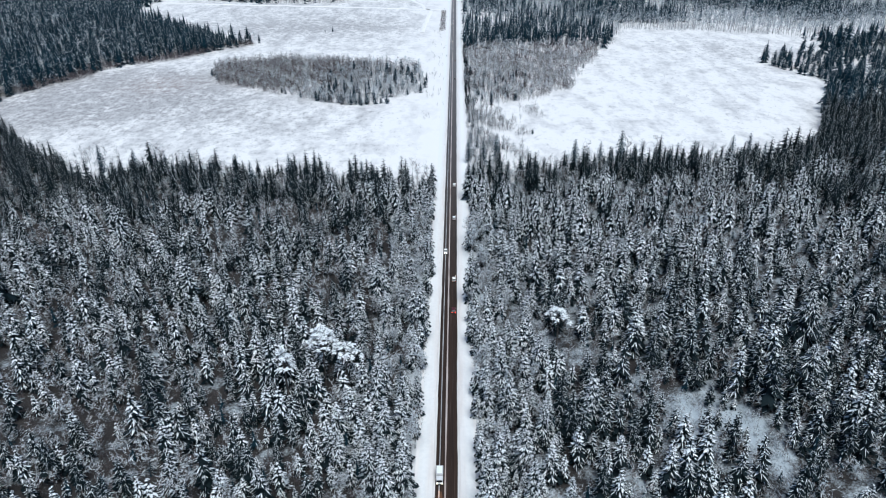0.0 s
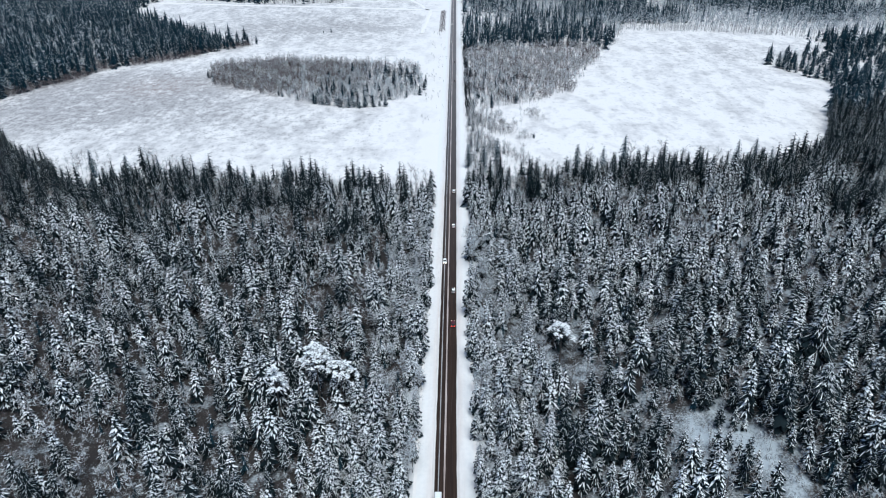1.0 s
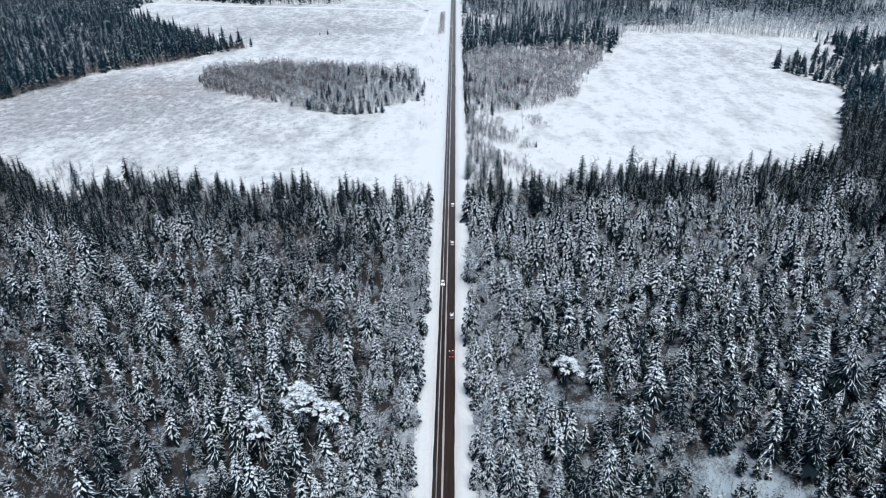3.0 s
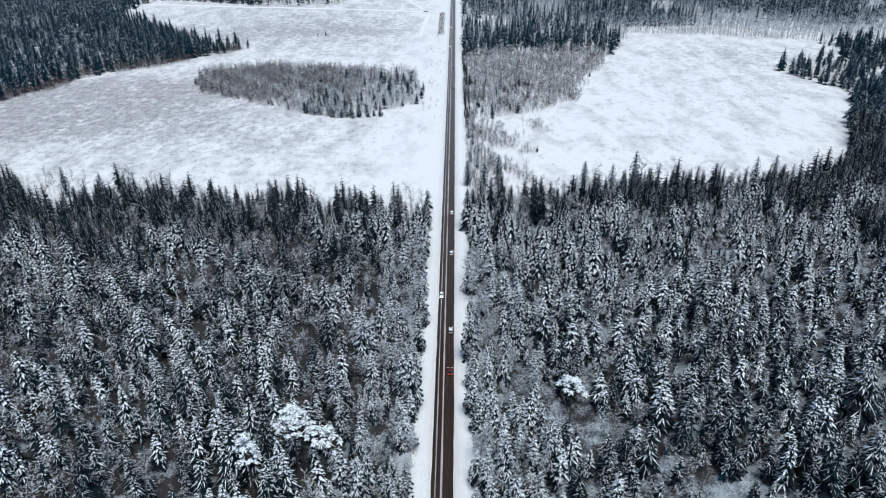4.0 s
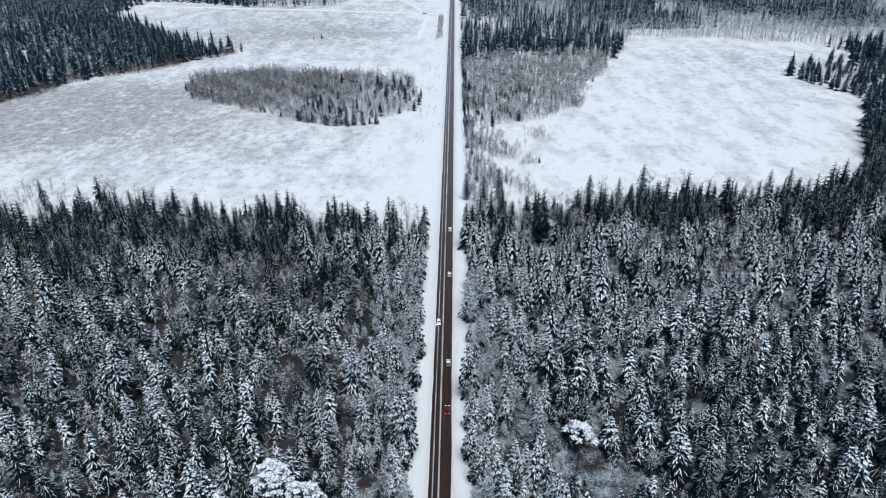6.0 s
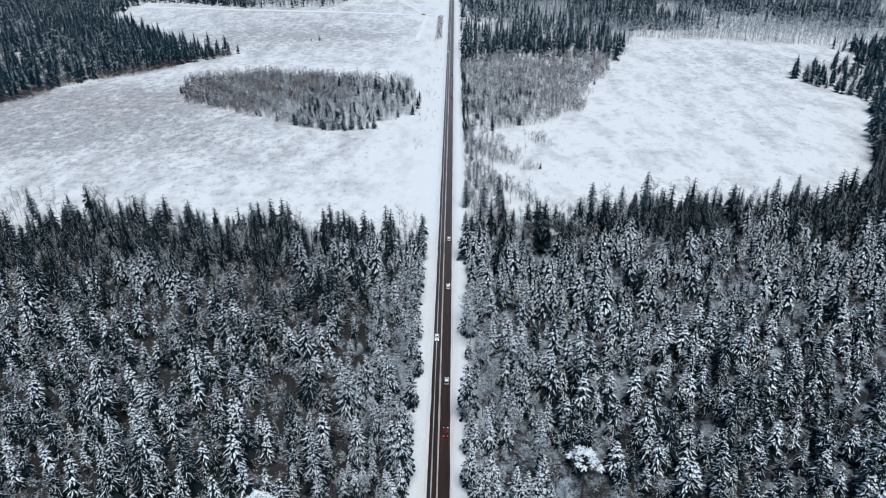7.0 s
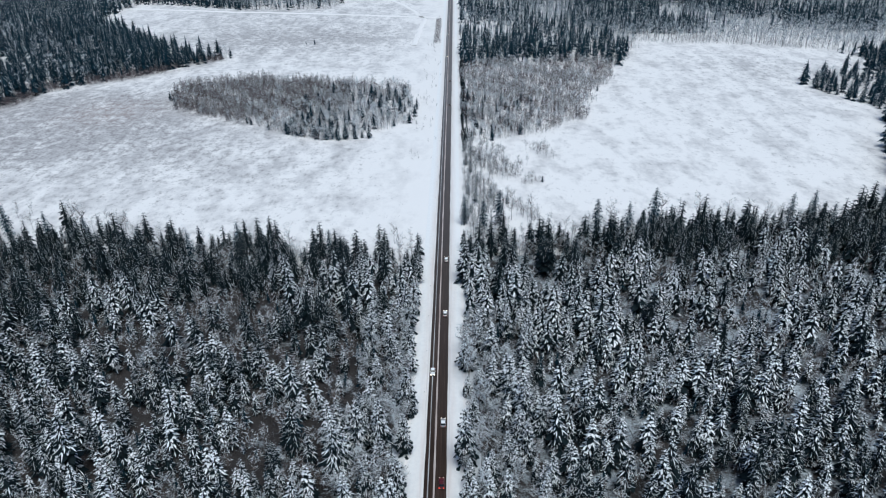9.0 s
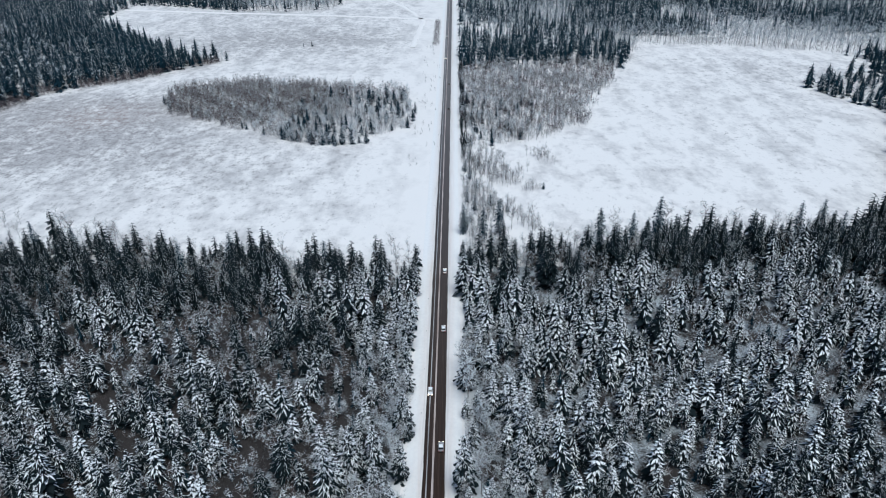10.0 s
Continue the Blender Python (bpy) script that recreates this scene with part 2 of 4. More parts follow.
def inside(poly, x, y):
    res = np.zeros(len(x), bool)
    for (x0, y0), (x1, y1) in zip(poly, poly[1:] + poly[:1]):
        cross = ((y0 > y) != (y1 > y)) & (x < (x1 - x0) * (y - y0) / (y1 - y0 + 1e-9) + x0)
        res ^= cross
    return res


def wave(x, y, s, seed=0.0):
    """A smooth patchiness from 0 to 1."""
    a = np.sin(x / s + 1.7 * seed) * np.cos(y / (1.3 * s) + seed) + np.sin((x + y) / (1.9 * s) + 3 * seed) + 0.7 * np.cos((x - 1.6 * y) / (0.7 * s) + seed)
    return np.clip(0.5 + 0.27 * a, 0, 1)


rng = np.random.default_rng(7)


def scatter(x0, x1, y0, y1, step, jitter=0.75):
    xs, ys = np.meshgrid(np.arange(x0, x1, step), np.arange(y0, y1, step))
    x, y = xs.ravel().astype(float), ys.ravel().astype(float)
    x[:] += (np.floor((y - y0) / step) % 2) * step * 0.5
    return x + rng.uniform(-jitter, jitter, len(x)) * step * 0.6, y + rng.uniform(-jitter, jitter, len(x)) * step * 0.6


def seen(x, y):
    """The tract round the flight, with a margin on both sides."""
    return (x > -(165 + 0.6 * (y - 110))) & (x < 160 + 0.5 * (y - 110))


def close_by(x, y):
    """The part of the near woods that the flight looks down on."""
    return (x > -(0.60 * y + 64)) & (x < 0.57 * y + 68)


# ---------------------------------------------------------------- mesh helpers
def mesh_of(name, V, F, M, mats):
    """A mesh from arrays of places, triangles and material numbers."""
    me = bpy.data.meshes.new(name)
    V, F, M = np.asarray(V, np.float32), np.asarray(F, np.int32), np.asarray(M, np.int32)
    used = np.unique(M)
    for u in used:
        me.materials.append(mats[u])
    me.vertices.add(len(V))
    me.vertices.foreach_set("co", V.ravel())
    me.loops.add(3 * len(F))
    me.loops.foreach_set("vertex_index", F.ravel())
    me.polygons.add(len(F))
    me.polygons.foreach_set("loop_start", np.arange(0, 3 * len(F), 3, dtype=np.int32))
    me.polygons.foreach_set("material_index", np.searchsorted(used, M).astype(np.int32))
    me.update(calc_edges=True)
    return me


class Shape:
    """A growing set of triangles with material numbers."""

    def __init__(self):
        self.v, self.f, self.m = [], [], []

    def tris(self, points, faces, mat):
        k = len(self.v)
        self.v.extend(points)
        self.f.extend([(a + k, b + k, c + k) for a, b, c in faces])
        self.m.extend([mat] * len(faces))

    def arrays(self, only=None):
        V, F, M = np.array(self.v, float), np.array(self.f, int), np.array(self.m, int)
        if only is not None:
            keep = np.isin(M, only)
            F, M = F[keep], M[keep]
            ids, F = np.unique(F, return_inverse=True)
            V, F = V[ids], F.reshape(-1, 3)
        return V, F, M

    def cone(self, x, y, z0, z1, r, n, mat, lean=(0, 0), top=0.0):
        """A tapered stem; a sharp tip when top is 0."""
        ring = [(x + r * math.cos(6.2832 * i / n), y + r * math.sin(6.2832 * i / n), z0) for i in range(n)]
        if top == 0:
            self.tris(ring + [(x + lean[0], y + lean[1], z1)], [(i, (i + 1) % n, n) for i in range(n)], mat)
        else:
            up = [(x + lean[0] + top * math.cos(6.2832 * i / n), y + lean[1] + top * math.sin(6.2832 * i / n), z1) for i in range(n)]
            self.tris(ring + up, [t for i in range(n) for t in ((i, (i + 1) % n, n + i), ((i + 1) % n, n + (i + 1) % n, n + i))], mat)


def bough(s, r, z, az, length, width, droop, rich, snow, needle, x=0.0, y=0.0):
    """One drooping spruce bough: a feathered frond of needles and the clots of snow along its twigs."""
    dx, dy = math.cos(az), math.sin(az)
    bend = r.uniform(-0.25, 0.25) * length

    def at(u, side, dz=0.0):
        q = side + bend * u * u
        return (x + dx * u * length - dy * q, y + dy * u * length + dx * q, z - droop * length * max(u, 0) ** 1.4 - 0.35 * abs(side) + dz)

    w = width
    if rich:
        s.tris([at(0, 0), at(0.5, 0), at(1.0, 0), at(0.45, w, -0.2), at(0.85, 0.7 * w, -0.2), at(0.45, -w, -0.2), at(0.85, -0.7 * w, -0.2)],
               [(0, 3, 1), (1, 4, 2), (0, 1, 5), (1, 2, 6)], needle)
    else:
        s.tris([at(0, 0), at(0.62, w, -0.2), at(1.0, 0), at(0.62, -w, -0.2)], [(0, 1, 2), (0, 2, 3)], needle)
    if snow <= 0:
        return
    half = min(0.17, 0.026 * length + 0.08) * snow * r.uniform(0.65, 1.3) * (1.0 if rich else 1.9)
    u0, um, u1 = r.uniform(0.02, 0.4), r.uniform(0.5, 0.8), r.uniform(0.94, 1.06)
    off, h = r.uniform(-0.12, 0.12), 0.12
    s.tris([at(u0, off, h), at(um, half + off, h), at(u1, off * 0.5, h), at(um - 0.1, -half + off, h)], [(0, 1, 2), (0, 2, 3)], S_)
    for side in (-1, 1):
        for v in ((0.2, 0.42, 0.6) if rich else (0.38,)):
            if r.random() < (0.62 if rich else 0.7):
                v += r.uniform(-0.08, 0.08)
                k = half * r.uniform(0.6, 1.1) / length
                e, o = v + r.uniform(0.14, 0.26), side * w * (1.25 - 0.6 * v) * r.uniform(0.7, 1.15)
                s.tris([at(v - k, side * 0.02, h), at(v + k, side * 0.06, h), at(e + 0.06, o * 1.1, h)] if r.random() < 0.5 else [at(v, side * 0.04, h), at(e + k, o * 0.9, h), at(e - k, o * 1.1, h)], [(0, 1, 2)], S_)


def tuft(s, r, z, az, length, width, droop, rich, snow, needle, x=0.0, y=0.0):
    """A plainer bough for trees farther off: one blade and its snow."""
    dx, dy = math.cos(az), math.sin(az)

    def at(u, side, dz):
        return (x + dx * u * length - dy * side, y + dy * u * length + dx * side, z + dz)

    zt = -droop * length
    s.tris([at(0, 0, 0), at(0.62, width, zt * 0.6), at(1, 0, zt), at(0.62, -width, zt * 0.6)], [(0, 1, 2), (0, 2, 3)], needle)
    if snow > 0:
        w = min(0.42, 0.09 * length + 0.11) * snow * r.uniform(0.7, 1.3)
        w *= 0.62 if needle == F_ else 1.0
        u0, um = r.uniform(0.1, 0.4), r.uniform(0.7, 0.95)
        s.tris([at(u0, 0, zt * u0 * 0.8 + 0.15), at(um, w, zt * um * 0.9 + 0.12), at(1.02, -w * r.uniform(0.3, 1), zt + 0.15)], [(0, 1, 2)], S_)
        if rich:
            o = r.choice((-1, 1)) * width * r.uniform(0.6, 1.0)
            s.tris([at(u0 + 0.1, 0, zt * u0 * 0.8 + 0.12), at(um - 0.25, o, zt * 0.55 + 0.12), at(um, o * 0.8, zt * 0.75 + 0.12)], [(0, 1, 2)], S_)


def spruce_shape(seed, h, whorls, per, rich, snow=1.0, slim=0.15, needle=N_, bare=0.12, full=0.7, simple=False):
    """A spruce: stem, dark inner crown, whorls of drooping boughs with snow, and a leading shoot."""
    r = random.Random(seed)
    s = Shape()
    s.cone(0, 0, -0.4, h * 0.93, 0.012 * h + 0.04, 5 if rich else 3, B_)
    s.cone(0, 0, h * (bare + 0.06), h * 0.97, slim * h * 0.40, 6 if rich else 4, needle)
    lop = r.uniform(0, 6.28)
    for i in range(whorls):
        u = i / (whorls - 1)
        zf = bare + (0.965 - bare) * (u ** 0.8)
        reach = slim * h * (1 - zf) ** full * 1.15 + (0.34 if full > 0.65 else 0.5)
        if u < 0.15:
            reach *= 0.75
        n = max(3, round(per * (0.45 + 0.75 * (1 - u))))
        a0 = r.random() * 6.28
        for k in range(n):
            if r.random() < 0.07:
                continue
            az = a0 + 6.2832 * k / n + r.uniform(-0.35, 0.35)
            L = reach * r.uniform(0.68, 1.2) * (1 + 0.14 * math.cos(az - lop))
            laden = 0 if r.random() > 0.46 + 1.2 * u else snow * r.uniform(0.6, 1.25) * min(1.2, 0.6 + 0.85 * u)
            (tuft if simple else bough)(s, r, zf * h + r.uniform(-0.45, 0.45), az, L, 0.27 * L + 0.1, 0.22 + 0.42 * (1 - u) + r.uniform(-0.12, 0.16), rich, laden, needle)
    s.cone(0, 0, h * 0.93, h * 1.0, 0.12, 3, S_ if snow > 0.7 else needle)
    return s


def blade(s, p, d, width, mat, r):
    """One thin tapered twig from p along d."""
    e = Vector(d).cross(Vector((r.uniform(-1, 1), r.uniform(-1, 1), r.uniform(-1, 1))))
    e = e.normalized() * width * 0.5 if e.length > 1e-6 else Vector((width * 0.5, 0, 0))
    p = Vector(p)
    s.tris([tuple(p - e), tuple(p + e), tuple(p + Vector(d))], [(0, 1, 2)], mat)


def bare_tree_shape(seed, h, limbs, twigs, rime, width=1.0, brown=T_):
    """A leafless broad-leaved tree: slim stem, rising limbs and fine twigs, part of them rimed with snow."""
    r = random.Random(seed)
    s = Shape()
    lean = (r.uniform(-0.05, 0.05) * h, r.uniform(-0.05, 0.05) * h)
    s.cone(0, 0, -0.4, h * 0.9, 0.009 * h + 0.03, 3, B_, lean)
    for i in range(limbs):
        zf = r.uniform(0.32, 0.92)
        az = r.random() * 6.2832
        rise = r.uniform(0.5, 1.3)
        L = h * (0.10 + 0.17 * (1 - abs(zf - 0.55))) * r.uniform(0.7, 1.2)
        d = Vector((math.cos(az), math.sin(az), rise)).normalized() * L
        p = Vector((lean[0] * zf, lean[1] * zf, zf * h))
        blade(s, p, d, 0.14 * width, R_ if r.random() < rime * 0.6 else brown, r)
        for k in range(twigs):
            q = p + d * r.uniform(0.3, 0.95)
            t = Vector((r.uniform(-1, 1), r.uniform(-1, 1), r.uniform(-0.3, 1.0))).normalized() * L * r.uniform(0.3, 0.6)
            blade(s, q, t, *((r.uniform(0.20, 0.34) * width, R_) if r.random() < rime else (r.uniform(0.08, 0.13) * width, brown)), r)
    return s


def thicket_shape(seed, h, stems, rime, brown=C_, frost=7):
    """Young leafless growth: a few thin stems, each with a slender fuzzy crown of fine twigs."""
    r = random.Random(seed)
    s = Shape()
    for i in range(stems):
        az, off = r.random() * 6.28, r.uniform(0.3, 1.6)
        p = Vector((off * math.cos(az), off * math.sin(az), -0.2))
        H = h * r.uniform(0.55, 1.1)
        d = Vector((r.uniform(-0.1, 0.1), r.uniform(-0.1, 0.1), 1)) * H
        blade(s, p, d, r.uniform(0.06, 0.12), brown, r)
        wide = h * r.uniform(0.09, 0.15)
        for k in range(14):
            f = r.uniform(0.22, 0.97)
            az, k = r.random() * 6.28, wide * math.sqrt(r.random()) * math.sin(math.pi * min(1, 0.15 + 0.85 * f))
            q = p + d * f + Vector((k * math.cos(az), k * math.sin(az), 0))
            t = Vector((r.uniform(-1, 1), r.uniform(-1, 1), r.uniform(-0.6, 1))).normalized() * h * r.uniform(0.06, 0.11)
            blade(s, q, t, h * r.uniform(0.03, 0.06), frost if r.random() < rime else brown, r)
    return s


def planted(name, shapes, xs, ys, sizes, label, category):
    """Many trees joined into one object that nobody could count."""
    pick = rng.integers(0, len(shapes), len(xs))
    turn = rng.uniform(0, 6.2832, len(xs))
    tall = sizes * rng.uniform(0.9, 1.1, len(xs))
    Vs, Fs, Ms, k = [], [], [], 0
    for j, s in enumerate(shapes):
        V, F, M = s.arrays()
        i = np.where(pick == j)[0]
        if not len(i):
            continue
        c, n = np.cos(turn[i])[:, None], np.sin(turn[i])[:, None]
        X = (V[None, :, 0] * c - V[None, :, 1] * n) * sizes[i][:, None] + xs[i][:, None]
        Y = (V[None, :, 0] * n + V[None, :, 1] * c) * sizes[i][:, None] + ys[i][:, None]
        Z = V[None, :, 2] * tall[i][:, None]
        Vs.append(np.stack([X, Y, Z], -1).reshape(-1, 3))
        Fs.append((F[None] + (np.arange(len(i)) * len(V))[:, None, None]).reshape(-1, 3) + k)
        Ms.append(np.tile(M, len(i)))
        k += len(i) * len(V)
    if not Vs:
        return None
    ob = new(name, mesh_of(name, np.concatenate(Vs), np.concatenate(Fs), np.concatenate(Ms), MATS))
    return tagged(ob, label, category, kind="stuff")


def part(name, bm, mat, parent, label=""):
    """Links a bmesh as one mesh object under a thing or part."""
    me = bpy.data.meshes.new(name)
    bm.to_mesh(me)
    bm.free()
    me.materials.append(mat)
    ob = new(name, me)
    ob.parent = parent
    return tagged(ob, label) if label else ob


def box(x0, x1, y0, y1, z0, z1, taper=(0, 0, 0, 0), bevel=0.0):
    """A block; taper draws the top in by (x0, x1, y0, y1); bevel rounds its edges."""
    bm = bmesh.new()
    a, b, c, d = taper
    lo = [bm.verts.new(p) for p in ((x0, y0, z0), (x1, y0, z0), (x1, y1, z0), (x0, y1, z0))]
    hi = [bm.verts.new(p) for p in ((x0 + a, y0 + c, z1), (x1 - b, y0 + c, z1), (x1 - b, y1 - d, z1), (x0 + a, y1 - d, z1))]
    bm.faces.new(lo[::-1])
    bm.faces.new(hi)
    for i in range(4):
        bm.faces.new((lo[i], lo[(i + 1) % 4], hi[(i + 1) % 4], hi[i]))
    if bevel:
        bmesh.ops.bevel(bm, geom=bm.edges[:], offset=bevel, segments=2, affect="EDGES")
    return bm


def disc(x, y, z, r, w, n=14):
    """A wheel-like cylinder lying along x."""
    bm = bmesh.new()
    bmesh.ops.create_cone(bm, cap_ends=True, segments=n, radius1=r, radius2=r, depth=w, matrix=Matrix.Translation((x, y, z)) @ Matrix.Rotation(math.pi / 2, 4, "Y"))
    bmesh.ops.bevel(bm, geom=[e for e in bm.edges if abs(e.verts[0].co.x - e.verts[1].co.x) < 1e-5], offset=0.04, segments=1, affect="EDGES")
    return bm


# ---------------------------------------------------------------- ground, road, verges
def lie(x, y):
    """Height of the gently uneven ground."""
    calm = min(1, max(0, (abs(x) - 14) / 25))
    return 0.45 * calm * (noise.noise(Vector((x / 45, y / 45, 0))) + 0.4 * noise.noise(Vector((x / 17, y / 17, 3)))) - 0.02


def ground_sheet():
    far_lo, far_hi = [-7000, -4500, -2800, -1800, -1300], [1300, 1800, 2800, 4500, 7000]
    xs = far_lo + list(range(-960, -30, 15)) + [-30, -22, -16, -12, -8, 0, 8, 12, 16, 22, 30] + list(range(45, 961, 15)) + far_hi
    ys = [-6000, -3000, -1500, -700, -300] + list(range(-120, 1500, 15)) + [1700, 2200, 3200, 4800, 7000]
    V, F = [], []
    for y in ys:
        for x in xs:
            V.append((x, y, lie(x, y)))
    n = len(xs)
    for j in range(len(ys) - 1):
        for i in range(n - 1):
            a = j * n + i
            F += [(a, a + 1, a + n + 1), (a, a + n + 1, a + n)]
    me = mesh_of("ground", V, F, [0] * len(F), [GROUND])
    me.polygons.foreach_set("use_smooth", [True] * len(me.polygons))
    return tagged(new("ground", me), "flat snow-covered ground with dry grass showing through", "ground", kind="structure")


ground_sheet()


def forest_floor(name, x0, x1, label):
    """The littered floor of the near wood, tree shade in its colour, lying just above the ground on the same grid."""
    xs, ys = list(range(x0, x1 + 1, 5)), list(range(-60, 450, 5))
    V = [(x, y, lie(x, y) + 0.15) for y in ys for x in xs]
    n = len(xs)
    gx, gy = np.array([v[0] for v in V], float), np.array([v[1] for v in V], float)
    free = np.ones(len(V), bool)
    jx, jy = 16 * (wave(gx, gy, 8, 11) - 0.5), 16 * (wave(gx, gy, 8, 12) - 0.5)
    for ox in (-5, 0, 5):
        for oy in (-5, 0, 8):
            free &= ~(inside(FIELD_WEST, gx + ox + jx, gy + oy + jy) | inside(FIELD_EAST, gx + ox + jx, gy + oy + jy))
    F = []
    for j in range(len(ys) - 1):
        for i in range(n - 1):
            a = j * n + i
            if free[a] and free[a + 1] and free[a + n] and free[a + n + 1]:
                F += [(a, a + 1, a + n + 1), (a, a + n + 1, a + n)]
    me = mesh_of(name, V, F, [0] * len(F), [SHADED_LITTER])
    me.polygons.foreach_set("use_smooth", [True] * len(me.polygons))
    return tagged(new(name, me), label, "forest floor", kind="structure")


forest_floor("forest_floor_west", -480, -10, "brown needle litter and thin snow, coloured as in shade under the western trees")
forest_floor("forest_floor_east", 10, 480, "brown needle litter and thin snow, coloured as in shade under the eastern trees")


def ribbon(name, profile, mat, wobble=0.0, y0=-300, y1=4500, label="", category="", seed=0.0):
    """A long strip beside or on the road with a cross-section of (x, z, share of the wobble)."""
    ys = list(np.arange(y0, 1400, 5.0)) + [1500, 1700, 2100, 3000, y1]
    V, F = [], []
    n = len(profile)
    for y in ys:
        w = wobble * (noise.noise(Vector((seed, y / 9, 0))) + 0.8 * noise.noise(Vector((seed, y / 37, 5))))
        V += [(x + w * k, y, z) for x, z, k in profile]
    for j in range(len(ys) - 1):
        for i in range(n - 1):
            a = j * n + i
            F += [(a, a + 1, a + n + 1), (a, a + n + 1, a + n)]
    me = mesh_of(name, V, F, [0] * len(F), [mat])
    me.polygons.foreach_set("use_smooth", [True] * len(me.polygons))
    return tagged(new(name, me), label, category, kind="structure")


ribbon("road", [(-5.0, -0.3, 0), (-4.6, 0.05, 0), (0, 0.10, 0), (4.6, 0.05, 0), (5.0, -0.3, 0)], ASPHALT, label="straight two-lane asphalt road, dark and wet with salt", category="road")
ribbon("slush_strip", [(-0.66, 0.07, -0.6), (-0.58, 0.125, -1), (-0.34, 0.135, 0.3), (-0.1, 0.125, 1), (-0.02, 0.07, 1)], SLUSH_MID, 0.16, label="brownish slush left along the middle of the road", category="slush", seed=2.0)
ribbon("slush_line", [(-2.42, 0.05, -0.3), (-2.36, 0.10, -0.6), (-2.08, 0.10, 0.6), (-2.0, 0.05, 0.5)], SLUSH_WHITE, 0.16, label="thin pale slush line between the wheel paths", category="slush", seed=7.0)
for side, nm in ((-1, "verge_west"), (1, "verge_east")):
    prof = [(3.7 * side, 0.04, 1), (3.95 * side, 0.16, 1), (4.7 * side, 0.34, 0.6), (5.8 * side, 0.36, 0), (8.0 * side, 0.16, 0), (9.6 * side, -0.12, 0)]
    ribbon(nm, prof if side > 0 else prof[::-1], VERGE, 0.28, label="ploughed snow bank along the road edge", category="snow bank", seed=20.0 + side)
    prof = [(3.45 * side, 0.05, 1), (3.6 * side, 0.10, 1), (4.0 * side, 0.19, 1), (4.35 * side, 0.26, 0)]
    ribbon("road_edge", prof if side > 0 else prof[::-1], SLUSH_EDGE, 0.22, label="dirty snow crumbled along the edge of the asphalt", category="slush", seed=30.0 + side)


def snow_track(points, width, label):
    """A packed track across the field."""
    V, F = [], []
    n = 60
    pts = [Vector((*p, 0)) for p in points]
    for i in range(n + 1):
        u = i / n * (len(pts) - 1)
        k = min(int(u), len(pts) - 2)
        p, d = pts[k].lerp(pts[k + 1], u - k), (pts[k + 1] - pts[k]).normalized()
        p += Vector((-d.y, d.x, 0)) * 2.5 * noise.noise(Vector((i * 0.21, width, 0)))
        e = Vector((-d.y, d.x, 0)) * width * 0.5 * (1 + 0.3 * noise.noise(Vector((i * 0.5, 4, width))))
        V += [tuple(p - e * 1.2 + Vector((0, 0, 0.1))), tuple(p - e + Vector((0, 0, 0.42))), tuple(p + e + Vector((0, 0, 0.42))), tuple(p + e * 1.2 + Vector((0, 0, 0.1)))]
    for j in range(n):
        for i in range(3):
            a = j * 4 + i
            F += [(a, a + 1, a + 5), (a, a + 5, a + 4)]
    return tagged(new("snow_track", mesh_of("snow_track", V, F, [0] * len(F), [TRACK])), label, "track", kind="structure")


snow_track([(-480, 1185), (-330, 1150), (-178, 1122), (-90, 1102), (-12, 1082)], 8, "packed white snow track across the grey field")
snow_track([(-110, 1290), (-67, 1188), (-33, 1070), (-38, 985), (-39, 905)], 5, "narrow white snow path through the dry grass")

# ---------------------------------------------------------------- kinds of trees
SPRUCE_RICH = [spruce_shape(10 + i, h, w, 9, True, sn, sl, full=fu) for i, (h, w, sn, sl, fu) in enumerate(
    [(20, 15, 1.25, 0.225, 0.8), (16, 13, 1.6, 0.27, 0.85), (22, 16, 1.0, 0.205, 0.75), (13, 11, 1.5, 0.29, 0.9), (19, 15, 0.75, 0.24, 0.8), (17, 13, 1.4, 0.22, 0.8)])]
SPRUCE_NEAR = [spruce_shape(30 + i, h, w, 8, False, sn, sl, bare=0.2, full=fu) for i, (h, w, sn, sl, fu) in enumerate(
    [(19, 12, 1.25, 0.23, 0.8), (16, 11, 1.6, 0.27, 0.85), (21, 13, 0.85, 0.21, 0.75), (13, 9, 1.5, 0.29, 0.9), (18, 12, 1.1, 0.225, 0.8), (17, 11, 0.6, 0.25, 0.8)])]
SPRUCE_MID = [spruce_shape(50 + i, h, w, 8, True, sn, sl, bare=0.2, full=0.78, simple=True) for i, (h, w, sn, sl) in enumerate(
    [(19, 12, 1.3, 0.235), (16, 11, 1.7, 0.265), (21, 12, 0.9, 0.215), (14, 10, 1.5, 0.275), (18, 11, 0.6, 0.24)])]
SPRUCE_DARK = [spruce_shape(70 + i, h, w, 9, False, sn, sl, N_, full=0.65, simple=True) for i, (h, w, sn, sl) in enumerate(
    [(20, 12, 0.22, 0.18), (17, 11, 0.4, 0.2), (22, 13, 0.12, 0.165), (15, 10, 0.3, 0.21)])]
SPRUCE_DARK_NEAR = [spruce_shape(75 + i, h, w, 8, False, sn, sl, N_, bare=0.2, full=0.7) for i, (h, w, sn, sl) in enumerate(
    [(20, 12, 0.35, 0.20), (17, 11, 0.55, 0.22), (22, 13, 0.22, 0.19), (15, 10, 0.45, 0.23)])]
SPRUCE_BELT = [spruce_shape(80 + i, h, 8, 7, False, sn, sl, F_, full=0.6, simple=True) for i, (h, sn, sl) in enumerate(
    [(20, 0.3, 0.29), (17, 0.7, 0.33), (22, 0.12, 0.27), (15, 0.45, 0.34)])]
